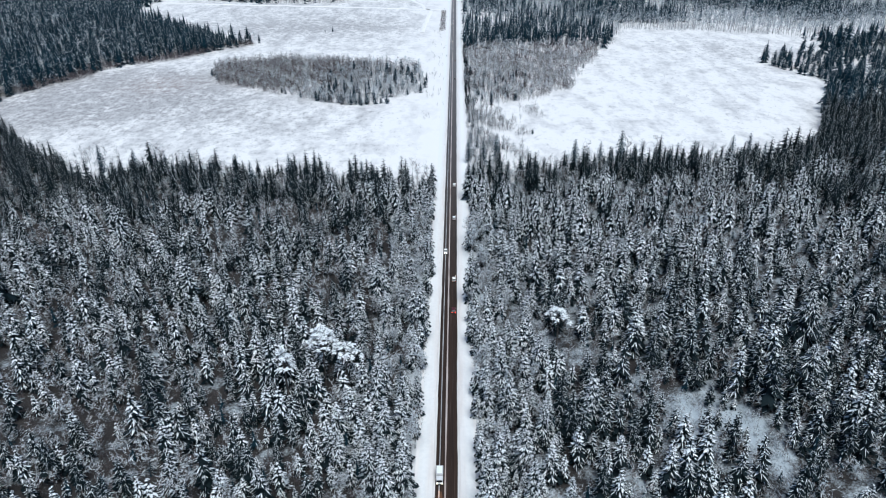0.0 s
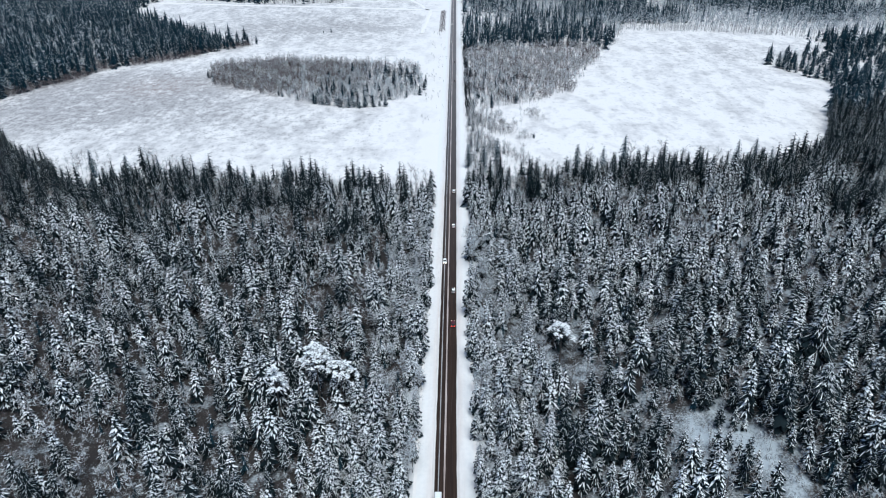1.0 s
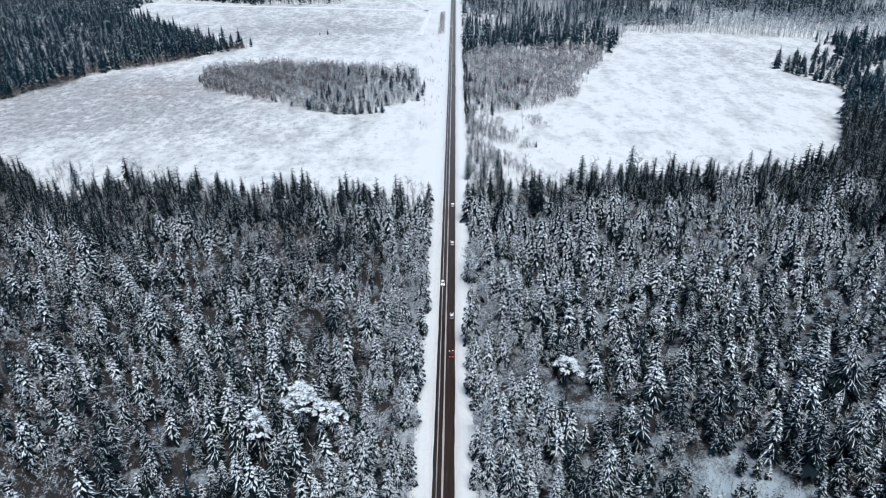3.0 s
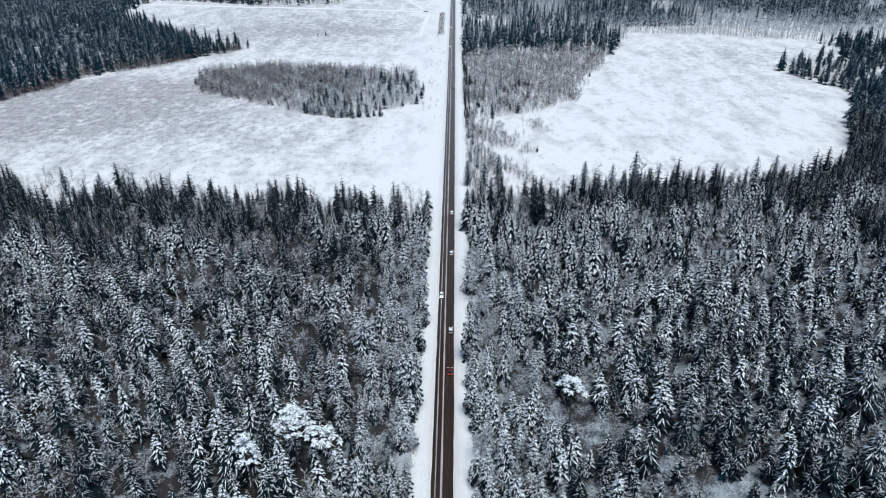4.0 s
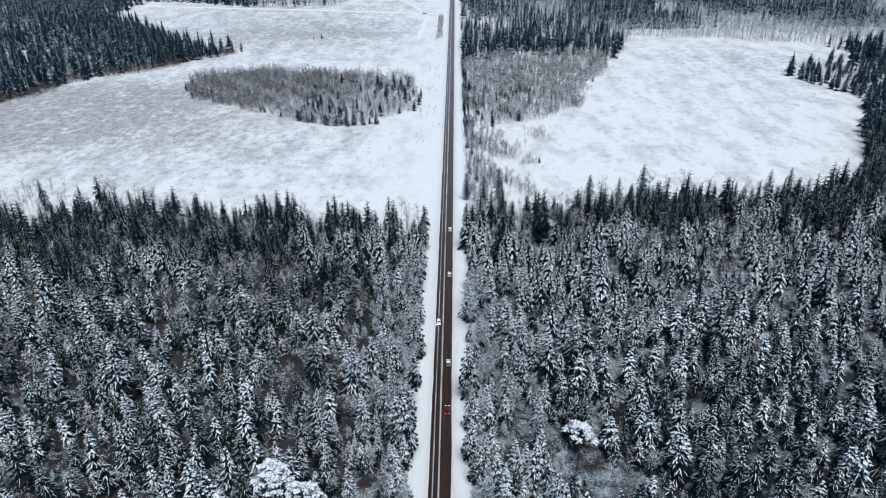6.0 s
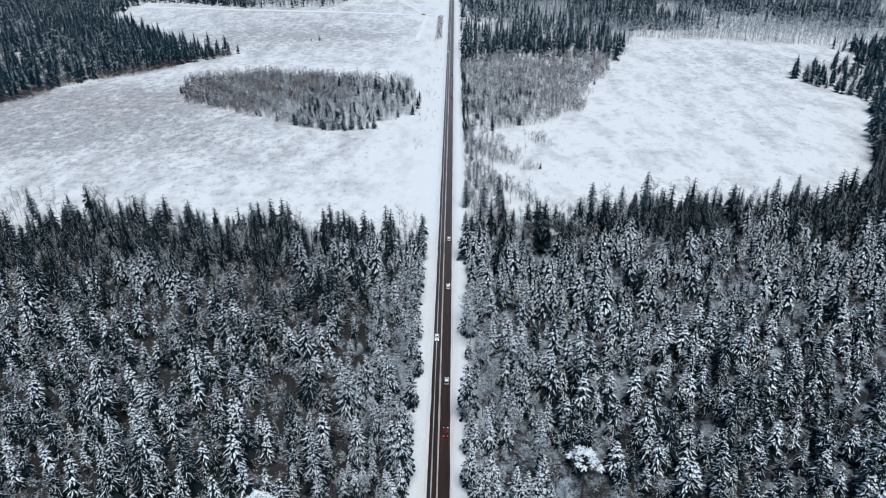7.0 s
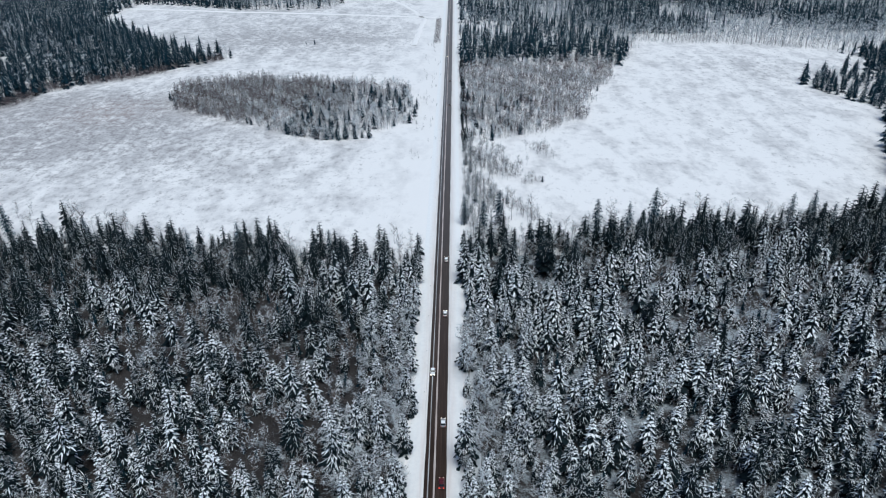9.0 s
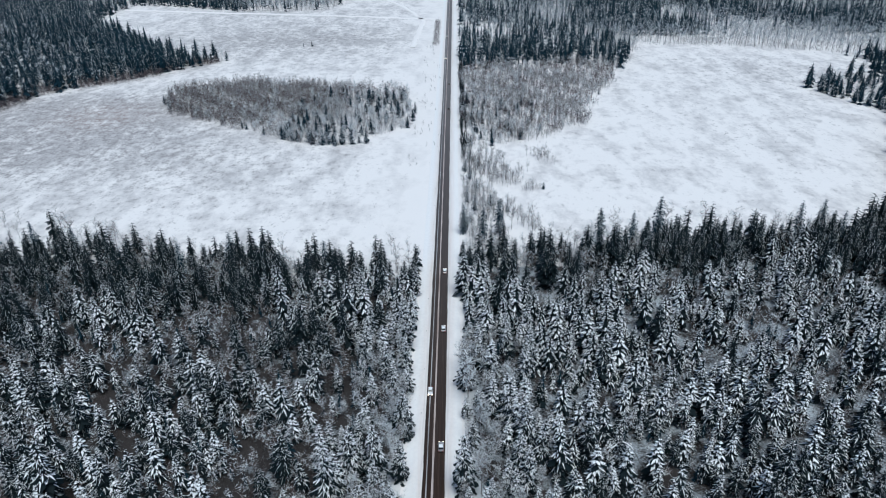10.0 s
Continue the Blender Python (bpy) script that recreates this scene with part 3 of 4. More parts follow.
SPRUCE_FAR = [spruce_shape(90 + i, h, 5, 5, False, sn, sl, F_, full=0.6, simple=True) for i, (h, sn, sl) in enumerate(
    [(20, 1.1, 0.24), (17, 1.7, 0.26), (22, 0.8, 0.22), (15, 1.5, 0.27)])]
BARE_RICH = [bare_tree_shape(110 + i, h, 34, 8, rm) for i, (h, rm) in enumerate([(17, 0.55), (14, 0.66), (19, 0.45), (15, 0.58)])]
BARE_NEAR = [bare_tree_shape(120 + i, h, 22, 5, rm, 1.25) for i, (h, rm) in enumerate([(16, 0.52), (14, 0.64), (18, 0.42), (12, 0.56), (15, 0.2)])]
BARE_BROWN = [bare_tree_shape(126 + i, h, 20, 5, rm, 1.35) for i, (h, rm) in enumerate([(16, 0.36), (14, 0.48), (17, 0.28)])]
BARE_MID = [bare_tree_shape(130 + i, h, 15, 4, rm, 1.6) for i, (h, rm) in enumerate([(16, 0.45), (14, 0.55), (18, 0.35), (12, 0.5)])]
BARE_FAR = [bare_tree_shape(140 + i, h, 8, 2, rm, 3.0, G_) for i, (h, rm) in enumerate([(15, 0.5), (13, 0.62), (17, 0.42)])]
BIRCH_RIMED = [bare_tree_shape(145 + i, h, 13, 4, rm, 1.7, C_) for i, (h, rm) in enumerate([(9, 0.9), (8, 0.95), (10, 0.8)])]
THICKET = [thicket_shape(150 + i, h, 3, rm) for i, (h, rm) in enumerate([(8, 0.08), (9, 0.04), (7, 0.16), (10, 0.06), (8.5, 0.24)])]
THICKET_RIMED = [thicket_shape(160 + i, h, 3, rm, frost=R_) for i, (h, rm) in enumerate([(6.5, 0.75), (7.5, 0.65), (5, 0.85)])]

# single trees that stand out: x, y, height, kind (0 slim dark, 1 tall dark, 2 middling, 3 broad dark, 4 snowy)
LANDMARKS = [(30, 440, 21, 0), (21, 431, 19, 0), (11.5, 441, 17, 0), (80, 430, 20, 0), (110, 433, 25, 1), (96, 428, 19, 2), (194, 437, 21, 1), (184, 439, 19, 2),
             (202, 431, 17, 2), (-100, 405, 20, 1), (-147, 400, 19, 0), (-123, 399, 18, 2), (-55, 403, 16, 0), (-203, 419, 19, 2), (-183, 419, 17, 2),
             (-230, 428, 19, 2), (139, 229, 27, 3), (126, 198, 25, 3), (48, 183, 24, 4), (21, 184, 22, 4), (24, 159, 22, 4)]
# ---------------------------------------------------------------- near woods, both sides of the road
def depth_of(x, y):
    """How far a place lies inside the wood, from the field's edge."""
    return np.where(x < 0, 405 - 0.12 * (x + 60), 418 + 0.1 * x) - y


x, y = scatter(-480, 480, 128, 560, 4.7)
ok = seen(x, y) & (np.abs(x) > np.where(x < 0, 8.9, 8.6) + 1.6 * wave(x, y, 6, 2)) & ~inside(FIELD_WEST, x, y) & ~inside(FIELD_EAST, x, y) & (~inside(GLADE_EAST, x, y) | (rng.random(len(x)) < 0.85))
ok &= (wave(x, y, 6.5, 8) < np.where(x < 0, 0.95, 0.84)) | (np.abs(x) < 22) | (depth_of(x, y) < 25)
ok &= (x + 172) ** 2 + (y - 214) ** 2 > 90
for lx, ly in [p[:2] for p in LANDMARKS] + [(-45, 205), (-38, 203), (-56, 195), (43, 229), (139, 226), (126, 195)]:
    ok &= (x - lx) ** 2 + (y - ly) ** 2 > 12
x, y = x[ok], y[ok]
aside = ~close_by(x, y)
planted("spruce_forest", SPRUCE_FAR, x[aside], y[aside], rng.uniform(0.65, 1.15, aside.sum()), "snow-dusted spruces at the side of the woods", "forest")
x, y = x[~aside], y[~aside]
depth = depth_of(x, y)
share = np.clip(0.27 + 0.6 * wave(x, y, 17, 1) + np.where(x > 0, 0.05, -0.07), 0.15, 0.9)
share += np.where((depth < 45) & ((x < -75) | (x > 75)), 0.25, 0.0)
is_spruce = rng.random(len(x)) < share
small = rng.uniform(0.56, 1.18, len(x)) * (0.8 + 0.3 * wave(x, y, 7, 3)) * np.where(inside(GLADE_EAST, x, y), 0.74, 1.0)
near = (y < np.where(x < 0, 335, 315))
handmade = (y > 140) & (y < 345)
order = np.argsort(np.abs(x))
small = np.where(is_spruce, small, small * np.where(np.abs(x) < 17, 0.9, 0.74)) * np.where((depth < 12) & (rng.random(len(x)) < 0.3), 0.8, 1.0)
own_spruce = [i for i in order if is_spruce[i] and handmade[i]][:250]
own_bare = [i for i in order if not is_spruce[i] and handmade[i]][:220]
own = np.zeros(len(x), bool)
own[own_spruce + own_bare] = True
dark = is_spruce & ((depth < np.where(x < 0, np.where(x > -75, 14, 48), 24) + np.where(x > 0, 28, np.where(x > -75, 22, 45)) * wave(x, y, 13, 5)) | (wave(x, y, 26, 7) > 0.84) | ((rng.random(len(x)) < np.where(x < 0, np.where((x < -65) & (y < 340), 0.42, 0.24), np.where((x > 80) & (y < 290), 0.42, 0.12))) & (np.abs(x) > 20))) & ~own
brown = ~is_spruce & ~own & (wave(x, y, 19, 9) > np.where(x < 0, 0.36, 0.6)) & (y > np.where(x < 0, 215, 150)) & (y < 400) & ((x < -55) | (x > 0))
for side, nm in ((x < 0, "west"), (x >= 0, "east")):
    for keep, shapes, what, name in (
            (is_spruce & near & ~dark & ~own & side, SPRUCE_NEAR, "dense snow-laden spruces", "spruce_forest"),
            (is_spruce & ~near & ~dark & ~own & side, SPRUCE_MID, "dense snow-dusted spruces", "spruce_forest"),
            (dark & ~own & ~near & side, SPRUCE_DARK, "dark spruces with little snow along the field edge", "spruce_forest"),
            (dark & ~own & near & side, SPRUCE_DARK_NEAR, "dark spruces with thin streaks of snow", "spruce_forest"),
            (brown & side, BARE_BROWN, "leafless brown birches with little snow", "birch_forest"),
            (~is_spruce & near & ~own & ~brown & side, BARE_NEAR, "leafless rimed birches between the spruces", "birch_forest"),
            (~is_spruce & ~near & ~own & ~brown & side, BARE_MID, "leafless grey birches between the spruces", "birch_forest")):
        planted(name, shapes, x[keep], y[keep], small[keep], what + (" west of the road" if nm == "west" else " east of the road"), "forest")


def tree_thing(name, shape, parts, label, group):
    """A single tree: an empty at its foot with stem, crown and snow as parts."""
    root = new(name)
    root.empty_display_size = 0.5
    made = {}
    for pname, mats_used, over in parts:
        V, F, M = shape.arrays(mats_used)
        if len(F):
            ob = new(pname, mesh_of(pname, V, F, M, MATS))
            ob.parent = made.get(over, root)
            if pname in ("snow", "rime"):
                tagged(ob, kind="stuff")
            made[pname] = ob
    return tagged(root, label, "tree", group)


def stand(name, shapes, parts, labels, group, spots):
    """Trees one by one at (x, y, size, turn); the first of each kind is moved, the rest copied."""
    firsts = {}
    for n, (px, py, size, turn) in enumerate(spots):
        k = n % len(shapes)
        m = Matrix.LocRotScale((px, py, 0), Euler((0, 0, turn)), (size, size, size))
        if k not in firsts:
            firsts[k] = tree_thing(name, shapes[k], parts, labels[k % len(labels)], group)
            firsts[k].matrix_basis = m
        else:
            c = copy_thing(firsts[k], m)
            c.matrix_basis = m


SPRUCE_PARTS = [("trunk", [B_], ""), ("crown", [N_, F_], ""), ("snow", [S_], "crown")]
BARE_PARTS = [("trunk", [B_], ""), ("crown", [T_, C_], ""), ("rime", [R_], "crown")]
stand("spruce_tree", SPRUCE_RICH, SPRUCE_PARTS, ["tall green spruce with drooping snow-laden boughs", "bushy spruce heavily covered with fresh snow", "tall slim spruce with snow on its boughs", "young spruce thick with snow", "dark spruce with streaks of snow", "narrow spruce with snowy drooping boughs"],
      "spruces beside the road", [(x[i], y[i], small[i], rng.uniform(0, 6.28)) for i in own_spruce])
BARE_RICH_BROWN = [bare_tree_shape(115 + i, h, 32, 8, rm) for i, (h, rm) in enumerate([(16, 0.12), (14, 0.22), (18, 0.08)])]
brownish = [i for i in own_bare if x[i] < -34 and y[i] > 222]
whitish = [i for i in own_bare if not (x[i] < -34 and y[i] > 222)]
stand("birch_tree", BARE_RICH, BARE_PARTS, ["leafless birch with rime-white twigs", "slim leafless birch frosted white", "tall bare birch with grey twigs", "bare birch with snow on its fine twigs"],
      "bare birches beside the road", [(x[i], y[i], small[i], rng.uniform(0, 6.28)) for i in whitish])
stand("birch_tree", BARE_RICH_BROWN, BARE_PARTS, ["leafless brown birch with almost no snow", "slim brown birch with a little rime", "tall dark leafless birch"],
      "bare birches beside the road", [(x[i], y[i], small[i], rng.uniform(0, 6.28)) for i in brownish])

# the wood goes on below the start of the flight
x, y = scatter(-230, 230, -60, 128, 7.4)
ok = np.abs(x) > 13
x, y = x[ok], y[ok]
wood = rng.random(len(x)) < 0.72
planted("spruce_forest", SPRUCE_FAR, x[wood], y[wood], rng.uniform(0.65, 1.15, wood.sum()), "snow-dusted spruces on both sides of the road", "forest")
planted("birch_forest", BARE_FAR, x[~wood], y[~wood], rng.uniform(0.65, 1.1, (~wood).sum()), "leafless birches on both sides of the road", "forest")

# ---------------------------------------------------------------- undergrowth in the near woods
x, y = scatter(-330, 330, 130, 430, 7.0)
ok = seen(x, y) & (np.abs(x) > 10) & ~inside(FIELD_WEST, x, y) & ~inside(FIELD_EAST, x, y) & ((wave(x, y, 21, 4) > np.where((x < 0) & (y > 225), 0.8, 0.55)) | inside(GLADE_EAST, x, y))
planted("undergrowth", THICKET_RIMED, x[ok], y[ok], rng.uniform(0.4, 0.85, ok.sum()), "low leafless undergrowth white with rime", "undergrowth")
x, y = scatter(66, 120, 145, 215, 2.4)
ok = inside(GLADE_EAST, x, y) & (wave(x, y, 6, 1) > 0.3)
planted("undergrowth", THICKET_RIMED, x[ok], y[ok], rng.uniform(0.4, 0.8, ok.sum()), "low rimed bushes in a snowy glade", "undergrowth")

# brushwood and saplings in the gaps between the trees
x, y = scatter(-280, 280, 132, 420, 4.3)
ok = close_by(x, y) & (np.abs(x) > 10.5) & ~inside(FIELD_WEST, x, y) & ~inside(FIELD_EAST, x, y) & ~inside(GLADE_EAST, x, y)
x, y = x[ok], y[ok]
pale = rng.random(len(x)) < np.where(x > 0, 0.32, 0.22) + 0.3 * (wave(x, y, 15, 3) - 0.5)
planted("undergrowth", THICKET, x[~pale], y[~pale], rng.uniform(0.35, 0.7, (~pale).sum()), "dark leafless brushwood in gaps between the trees", "undergrowth")
planted("undergrowth", THICKET_RIMED, x[pale], y[pale], rng.uniform(0.4, 0.75, pale.sum()), "pale rimed brushwood in gaps between the trees", "undergrowth")

# low spruces that fill the gaps below the tall ones
x, y = scatter(-330, 330, 132, 400, 11.5)
ok = close_by(x, y) & (np.abs(x) > 15) & ~inside(FIELD_WEST, x, y) & ~inside(FIELD_EAST, x, y) & ~inside(GLADE_EAST, x, y)
planted("spruce_undergrowth", SPRUCE_FAR, x[ok], y[ok], rng.uniform(0.28, 0.5, ok.sum()), "young dark spruces below the tall trees", "undergrowth")

# ---------------------------------------------------------------- young growth in the fields
def thick(poly, step, lo, hi, shapes, name, label, extra=None):
    px, py = [p[0] for p in poly], [p[1] for p in poly]
    x, y = scatter(min(px) - 6, max(px) + 8, min(py) - 8, max(py) + 8, step)
    keep = np.abs(x) > 11
    x, y = x[keep], y[keep]
    ok = inside(poly, x + 9 * (wave(x, y, 5, 1) - 0.5) + 14 * (wave(x, y, 13, 2) - 0.5), y + 9 * (wave(x, y, 6, 4) - 0.5) + 16 * (wave(x, y, 14, 5) - 0.5))
    if extra is not None:
        ok &= extra(x, y)
    x, y = x[ok], y[ok]
    size = lo + (hi - lo) * (0.7 * wave(x, y, 1.9, 6) + 0.3 * rng.random(len(x)))
    planted(name, shapes, x, y, size, label, "thicket")


thick(ISLAND, 2.4, 0.6, 1.3, THICKET, "young_birch_stand", "brownish-grey stand of young leafless birches in the snowy field", lambda x, y: (wave(x, y, 3.2, 3) > 0.34) & (rng.random(len(x)) < np.clip(0.65 + (y - 650 - 0.4 * (x + 130)) / 60, 0.2, 1) * np.where(x > -85, 0.35, 1.0)))
thick(ISLAND, 4.4, 0.5, 0.78, BARE_BROWN, "young_birch_stand", "bushy brown young birches in the snowy field", lambda x, y: rng.random(len(x)) < np.clip(0.8 + (y - 650 - 0.4 * (x + 130)) / 70, 0.3, 0.9) * np.where(x > -85, 0.3, 1.0))
thick(ISLAND, 3.6, 0.7, 1.1, THICKET_RIMED, "rimed_thicket", "low rimed bushes at the rim of the young birches", lambda x, y: (y < 680 + 0.45 * (x + 130)) & (wave(x, y, 7, 1) > 0.35))
thick(SCRUB_EAST, 2.6, 0.5, 1.35, THICKET, "young_birch_stand", "brownish-grey young leafless birches beside the road", lambda x, y: (wave(x, y, 3.5, 8) > 0.45) & (rng.random(len(x)) < 0.75 * np.clip(0.5 + (y - 590) / 140 + (x - 60) / 200, 0.25, 1)))
thick(SCRUB_EAST, 4.4, 0.6, 1.15, BIRCH_RIMED, "rimed_birch_stand", "young birches with rime-white crowns beside the road", lambda x, y: (wave(x, y, 3.5, 8) < 0.45) & (rng.random(len(x)) < np.clip(0.9 - (x - 40) / 180, 0.25, 1)))
thick(ISLAND, 4.2, 0.7, 1.3, BIRCH_RIMED, "rimed_birch_stand", "young birches with rime-white crowns in the field", lambda x, y: (wave(x, y, 4, 3) < 0.55) & (rng.random(len(x)) < 0.6 * np.clip(0.5 + (x + 120) / 160 - (y - 660) / 110, 0.05, 0.9)))
thick(ISLAND, 3.4, 0.7, 1.1, THICKET_RIMED, "rimed_thicket", "white rimed bushes among the young birches", lambda x, y: (x > -150) & (y < 690) & (wave(x, y, 9, 6) > 0.55))
thick(ISLAND, 10.0, 0.4, 0.7, SPRUCE_BELT, "young_spruce_stand", "small snowy spruces mixed into the young birches", lambda x, y: (x > -120) & (y < 705) & (wave(x, y, 10, 2) > 0.35))
thick(SCRUB_EAST, 4.6, 0.5, 0.8, BARE_BROWN, "young_birch_stand", "bushy brown young birches beside the road", lambda x, y: wave(x, y, 8, 5) > 0.58)
thick(SCRUB_EAST, 13, 0.35, 0.6, SPRUCE_BELT, "young_spruce_stand", "small snowy spruces among young birches beside the road", lambda x, y: (x < 70) & (y < 680))
thick(SCRUB_EAST, 3.2, 0.6, 1.0, THICKET_RIMED, "rimed_thicket", "rimed bushes among young birches", lambda x, y: (y < 780) & (wave(x, y, 3.5, 8) < 0.5))
thick([(12, 405), (30, 415), (34, 500), (40, 556), (12, 560)], 4.4, 0.35, 0.8, BARE_BROWN, "birch_thicket", "thin leafless birches close beside the road")
thick(SAPLINGS_EAST, 3.2, 0.35, 0.75, THICKET, "sapling_thicket", "clumps of brown bushes standing in the snow", lambda x, y: wave(x, y, 5, 6) > 0.55 + 0.005 * (x - 12))
thick(SAPLINGS_EAST, 3.5, 0.25, 0.62, BARE_BROWN, "sapling_thicket", "thin bare saplings standing in the snow", lambda x, y: wave(x, y, 5, 6) > 0.42 + 0.006 * (x - 12))
thick([(-300, 380), (-9, 385), (-9, 412), (-150, 430), (-300, 470)], 5.5, 0.4, 0.75, BARE_BROWN, "sapling_thicket", "thin grey saplings along the wood's edge", lambda x, y: wave(x, y, 12, 9) > 0.4)
thick([(20, 402), (80, 400), (240, 425), (250, 452), (110, 440), (20, 425)], 5.0, 0.4, 0.8, BARE_BROWN, "sapling_thicket", "thin grey saplings along the wood's edge", lambda x, y: wave(x, y, 12, 4) > 0.35)
thick([(-420, 565), (-385, 640), (-350, 715), (-235, 832), (-250, 850), (-375, 740), (-410, 640)], 2.2, 0.5, 0.95, THICKET, "sapling_thicket", "low brown bushes before the dark spruces", lambda x, y: wave(x, y, 12, 2) > 0.2)
thick([(166, 792), (188, 850), (213, 915), (284, 905), (393, 870), (400, 885), (284, 925), (205, 932), (160, 810)], 3.4, 0.4, 0.9, THICKET_RIMED, "rimed_thicket", "pale rimed bushes at the field's far edge")

# ---------------------------------------------------------------- woods beyond the fields
x, y = scatter(-900, 860, 540, 1340, 7.4)
ok = close_by(x, y) & (np.abs(x) > 12.5) & ~inside(FIELD_WEST, x, y) & ~inside(FIELD_EAST, x, y) & ~inside(SCRUB_EAST, x, y)
x, y = x[ok], y[ok]
pale = np.where(x > 0, np.where(y > 860, np.clip(0.55 + 2.2 * (wave(x, y, 30, 3) - 0.5), 0.06, 0.97), 0.2), 0.08 + 1.3 * np.clip(wave(x, y, 33, 5) - 0.45, 0, 0.5))
pale = np.where((x > -300) & (x < 0) & (y > 1100), 0.85, pale)
pale = np.where((x > 0) & (x < 195) & (y < 950), np.where(y > 880, 0.5, 0.22), np.where((x > 0) & (x < 160), 0.35 + 0.6 * wave(x, y, 22, 3), pale))
pale = np.where((x > 175) & (x < 285) & (y > 985), 0.15, np.where((x > 190) & (y > 850) & (y < 960), 1.0, pale))
bare = rng.random(len(x)) < pale
front = (~bare) & (((x < 0) & (y < 1000)) | ((x > 0) & (y < np.where(x > 190, 830, 900))))
size = rng.uniform(0.6, 1.25, len(x)) * (0.85 + 0.3 * wave(x, y, 9, 3))
size *= np.where(inside(SPRUCE_NOTCH, x, y), 0.68, 1.0)
front &= ~((x < 200) & (rng.random(len(x)) < np.where(x > 0, 0.6, 0.22)))
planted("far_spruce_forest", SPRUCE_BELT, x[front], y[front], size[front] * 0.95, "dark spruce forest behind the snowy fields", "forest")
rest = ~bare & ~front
planted("far_spruce_forest", SPRUCE_FAR, x[rest], y[rest], size[rest], "distant spruce forest dusted with snow, its green blued as by haze", "forest")
planted("far_birch_forest", BARE_FAR, x[bare], y[bare], size[bare], "distant pale leafless forest white with rime", "forest")
x, y = scatter(-330, 760, 860, 1330, 7.0)
ok = close_by(x, y) & ~inside(FIELD_EAST, x, y) & ~inside(FIELD_WEST, x, y) & (((x > 185) & (y < 985 + 90 * wave(x, y, 40, 2))) | ((x > 15) & (y > 930) & (wave(x, y, 37, 3) > 0.45)) | ((x < -12) & (y > 1100)))
planted("far_birch_forest", BARE_FAR, x[ok], y[ok], rng.uniform(0.6, 1.0, ok.sum()), "distant grey leafless forest frosted with rime", "forest")

# ---------------------------------------------------------------- single trees that stand out
SOLO = [spruce_shape(200 + i, h, w, 9, True, sn, sl, nd, full=0.42 if sl < 0.14 else 0.65) for i, (h, w, sn, sl, nd) in enumerate(
    [(20, 20, 0.4, 0.13, F_), (24, 21, 0.5, 0.16, F_), (19, 16, 0.55, 0.17, F_), (26, 20, 0.75, 0.31, N_), (23, 19, 1.05, 0.21, N_)])]
SOLO_TALL = [20, 24, 19, 26, 23]
SOLO_LABELS = ["slim dark spruce at the edge of the snowy field", "tall dark spruce rising above the wood's edge", "dark green spruce with a little snow", "large broad dark spruce deep in the wood", "tall spruce with long snow-covered boughs"]
for k in range(5):
    stand("spruce_tree", [SOLO[k]], SPRUCE_PARTS, [SOLO_LABELS[k]], "spruces that stand out", [(px, py, h / SOLO_TALL[k], rng.uniform(0, 6.28)) for px, py, h, kind in LANDMARKS if kind == k])


stand("bare_tree", [BARE_BROWN[0], BARE_BROWN[2]], BARE_PARTS, ["tall thin leafless tree at the wood's edge", "slim grey leafless tree above the spruces"], "bare trees along the wood's edge",
      [(px, py, sz, rng.uniform(0, 6.28)) for px, py, sz in ((-193, 428, 1.35), (-189, 427, 1.2), (-232, 412, 1.1), (-20, 398, 1.0), (-30, 401, 0.9), (-14, 394, 0.95), (-76, 408, 1.0), (-165, 424, 1.0), (-84, 409, 0.85),
       (116, 441, 1.15), (125, 438, 1.05), (135, 437, 1.2), (150, 437, 1.05), (161, 439, 0.95), (37, 446, 0.9), (48, 446, 0.9), (172, 440, 0.9), (88, 436, 1.0))])


def pine_shape(seed, stem, spread, clumps):
    """A crooked pine: bare stem and limbs carrying cushions of snow-covered needles. stem: the crown's middle (x, y, z)."""
    r = random.Random(seed)
    s = Shape()
    cx, cy, cz = stem
    s.cone(0, 0, -0.4, cz * 0.6, 0.38, 6, B_, (cx * 0.25, cy * 0.25), 0.26)
    s.cone(cx * 0.25, cy * 0.25, cz * 0.6, cz, 0.26, 5, B_, (cx * 0.75, cy * 0.75))
    for i in range(clumps):
        az, u = r.random() * 6.2832, r.random() ** 0.6
        px, py = cx + spread[0] * u * math.cos(az), cy + spread[1] * u * math.sin(az)
        pz = cz + spread[2] * (1 - 1.5 * u * u) + r.uniform(-1.2, 1.2) - 0.35 * (px - cx)
        p0 = Vector((cx * 0.6, cy * 0.6, cz * r.uniform(0.72, 0.9)))
        blade(s, p0, Vector((px, py, pz - 0.2)) - p0, 0.3, B_, r)
        size = r.uniform(0.8, 1.5)
        for k in range(9):
            bough(s, r, pz + r.uniform(-0.3, 0.5), 6.2832 * k / 9 + r.uniform(-0.3, 0.3), size * r.uniform(0.7, 1.2), 0.3, r.uniform(0.1, 0.7), True, 2.6, N_, px, py)
        s.cone(px, py, pz + 0.1, pz + 0.55, size * 0.42, 6, S_)
    return s


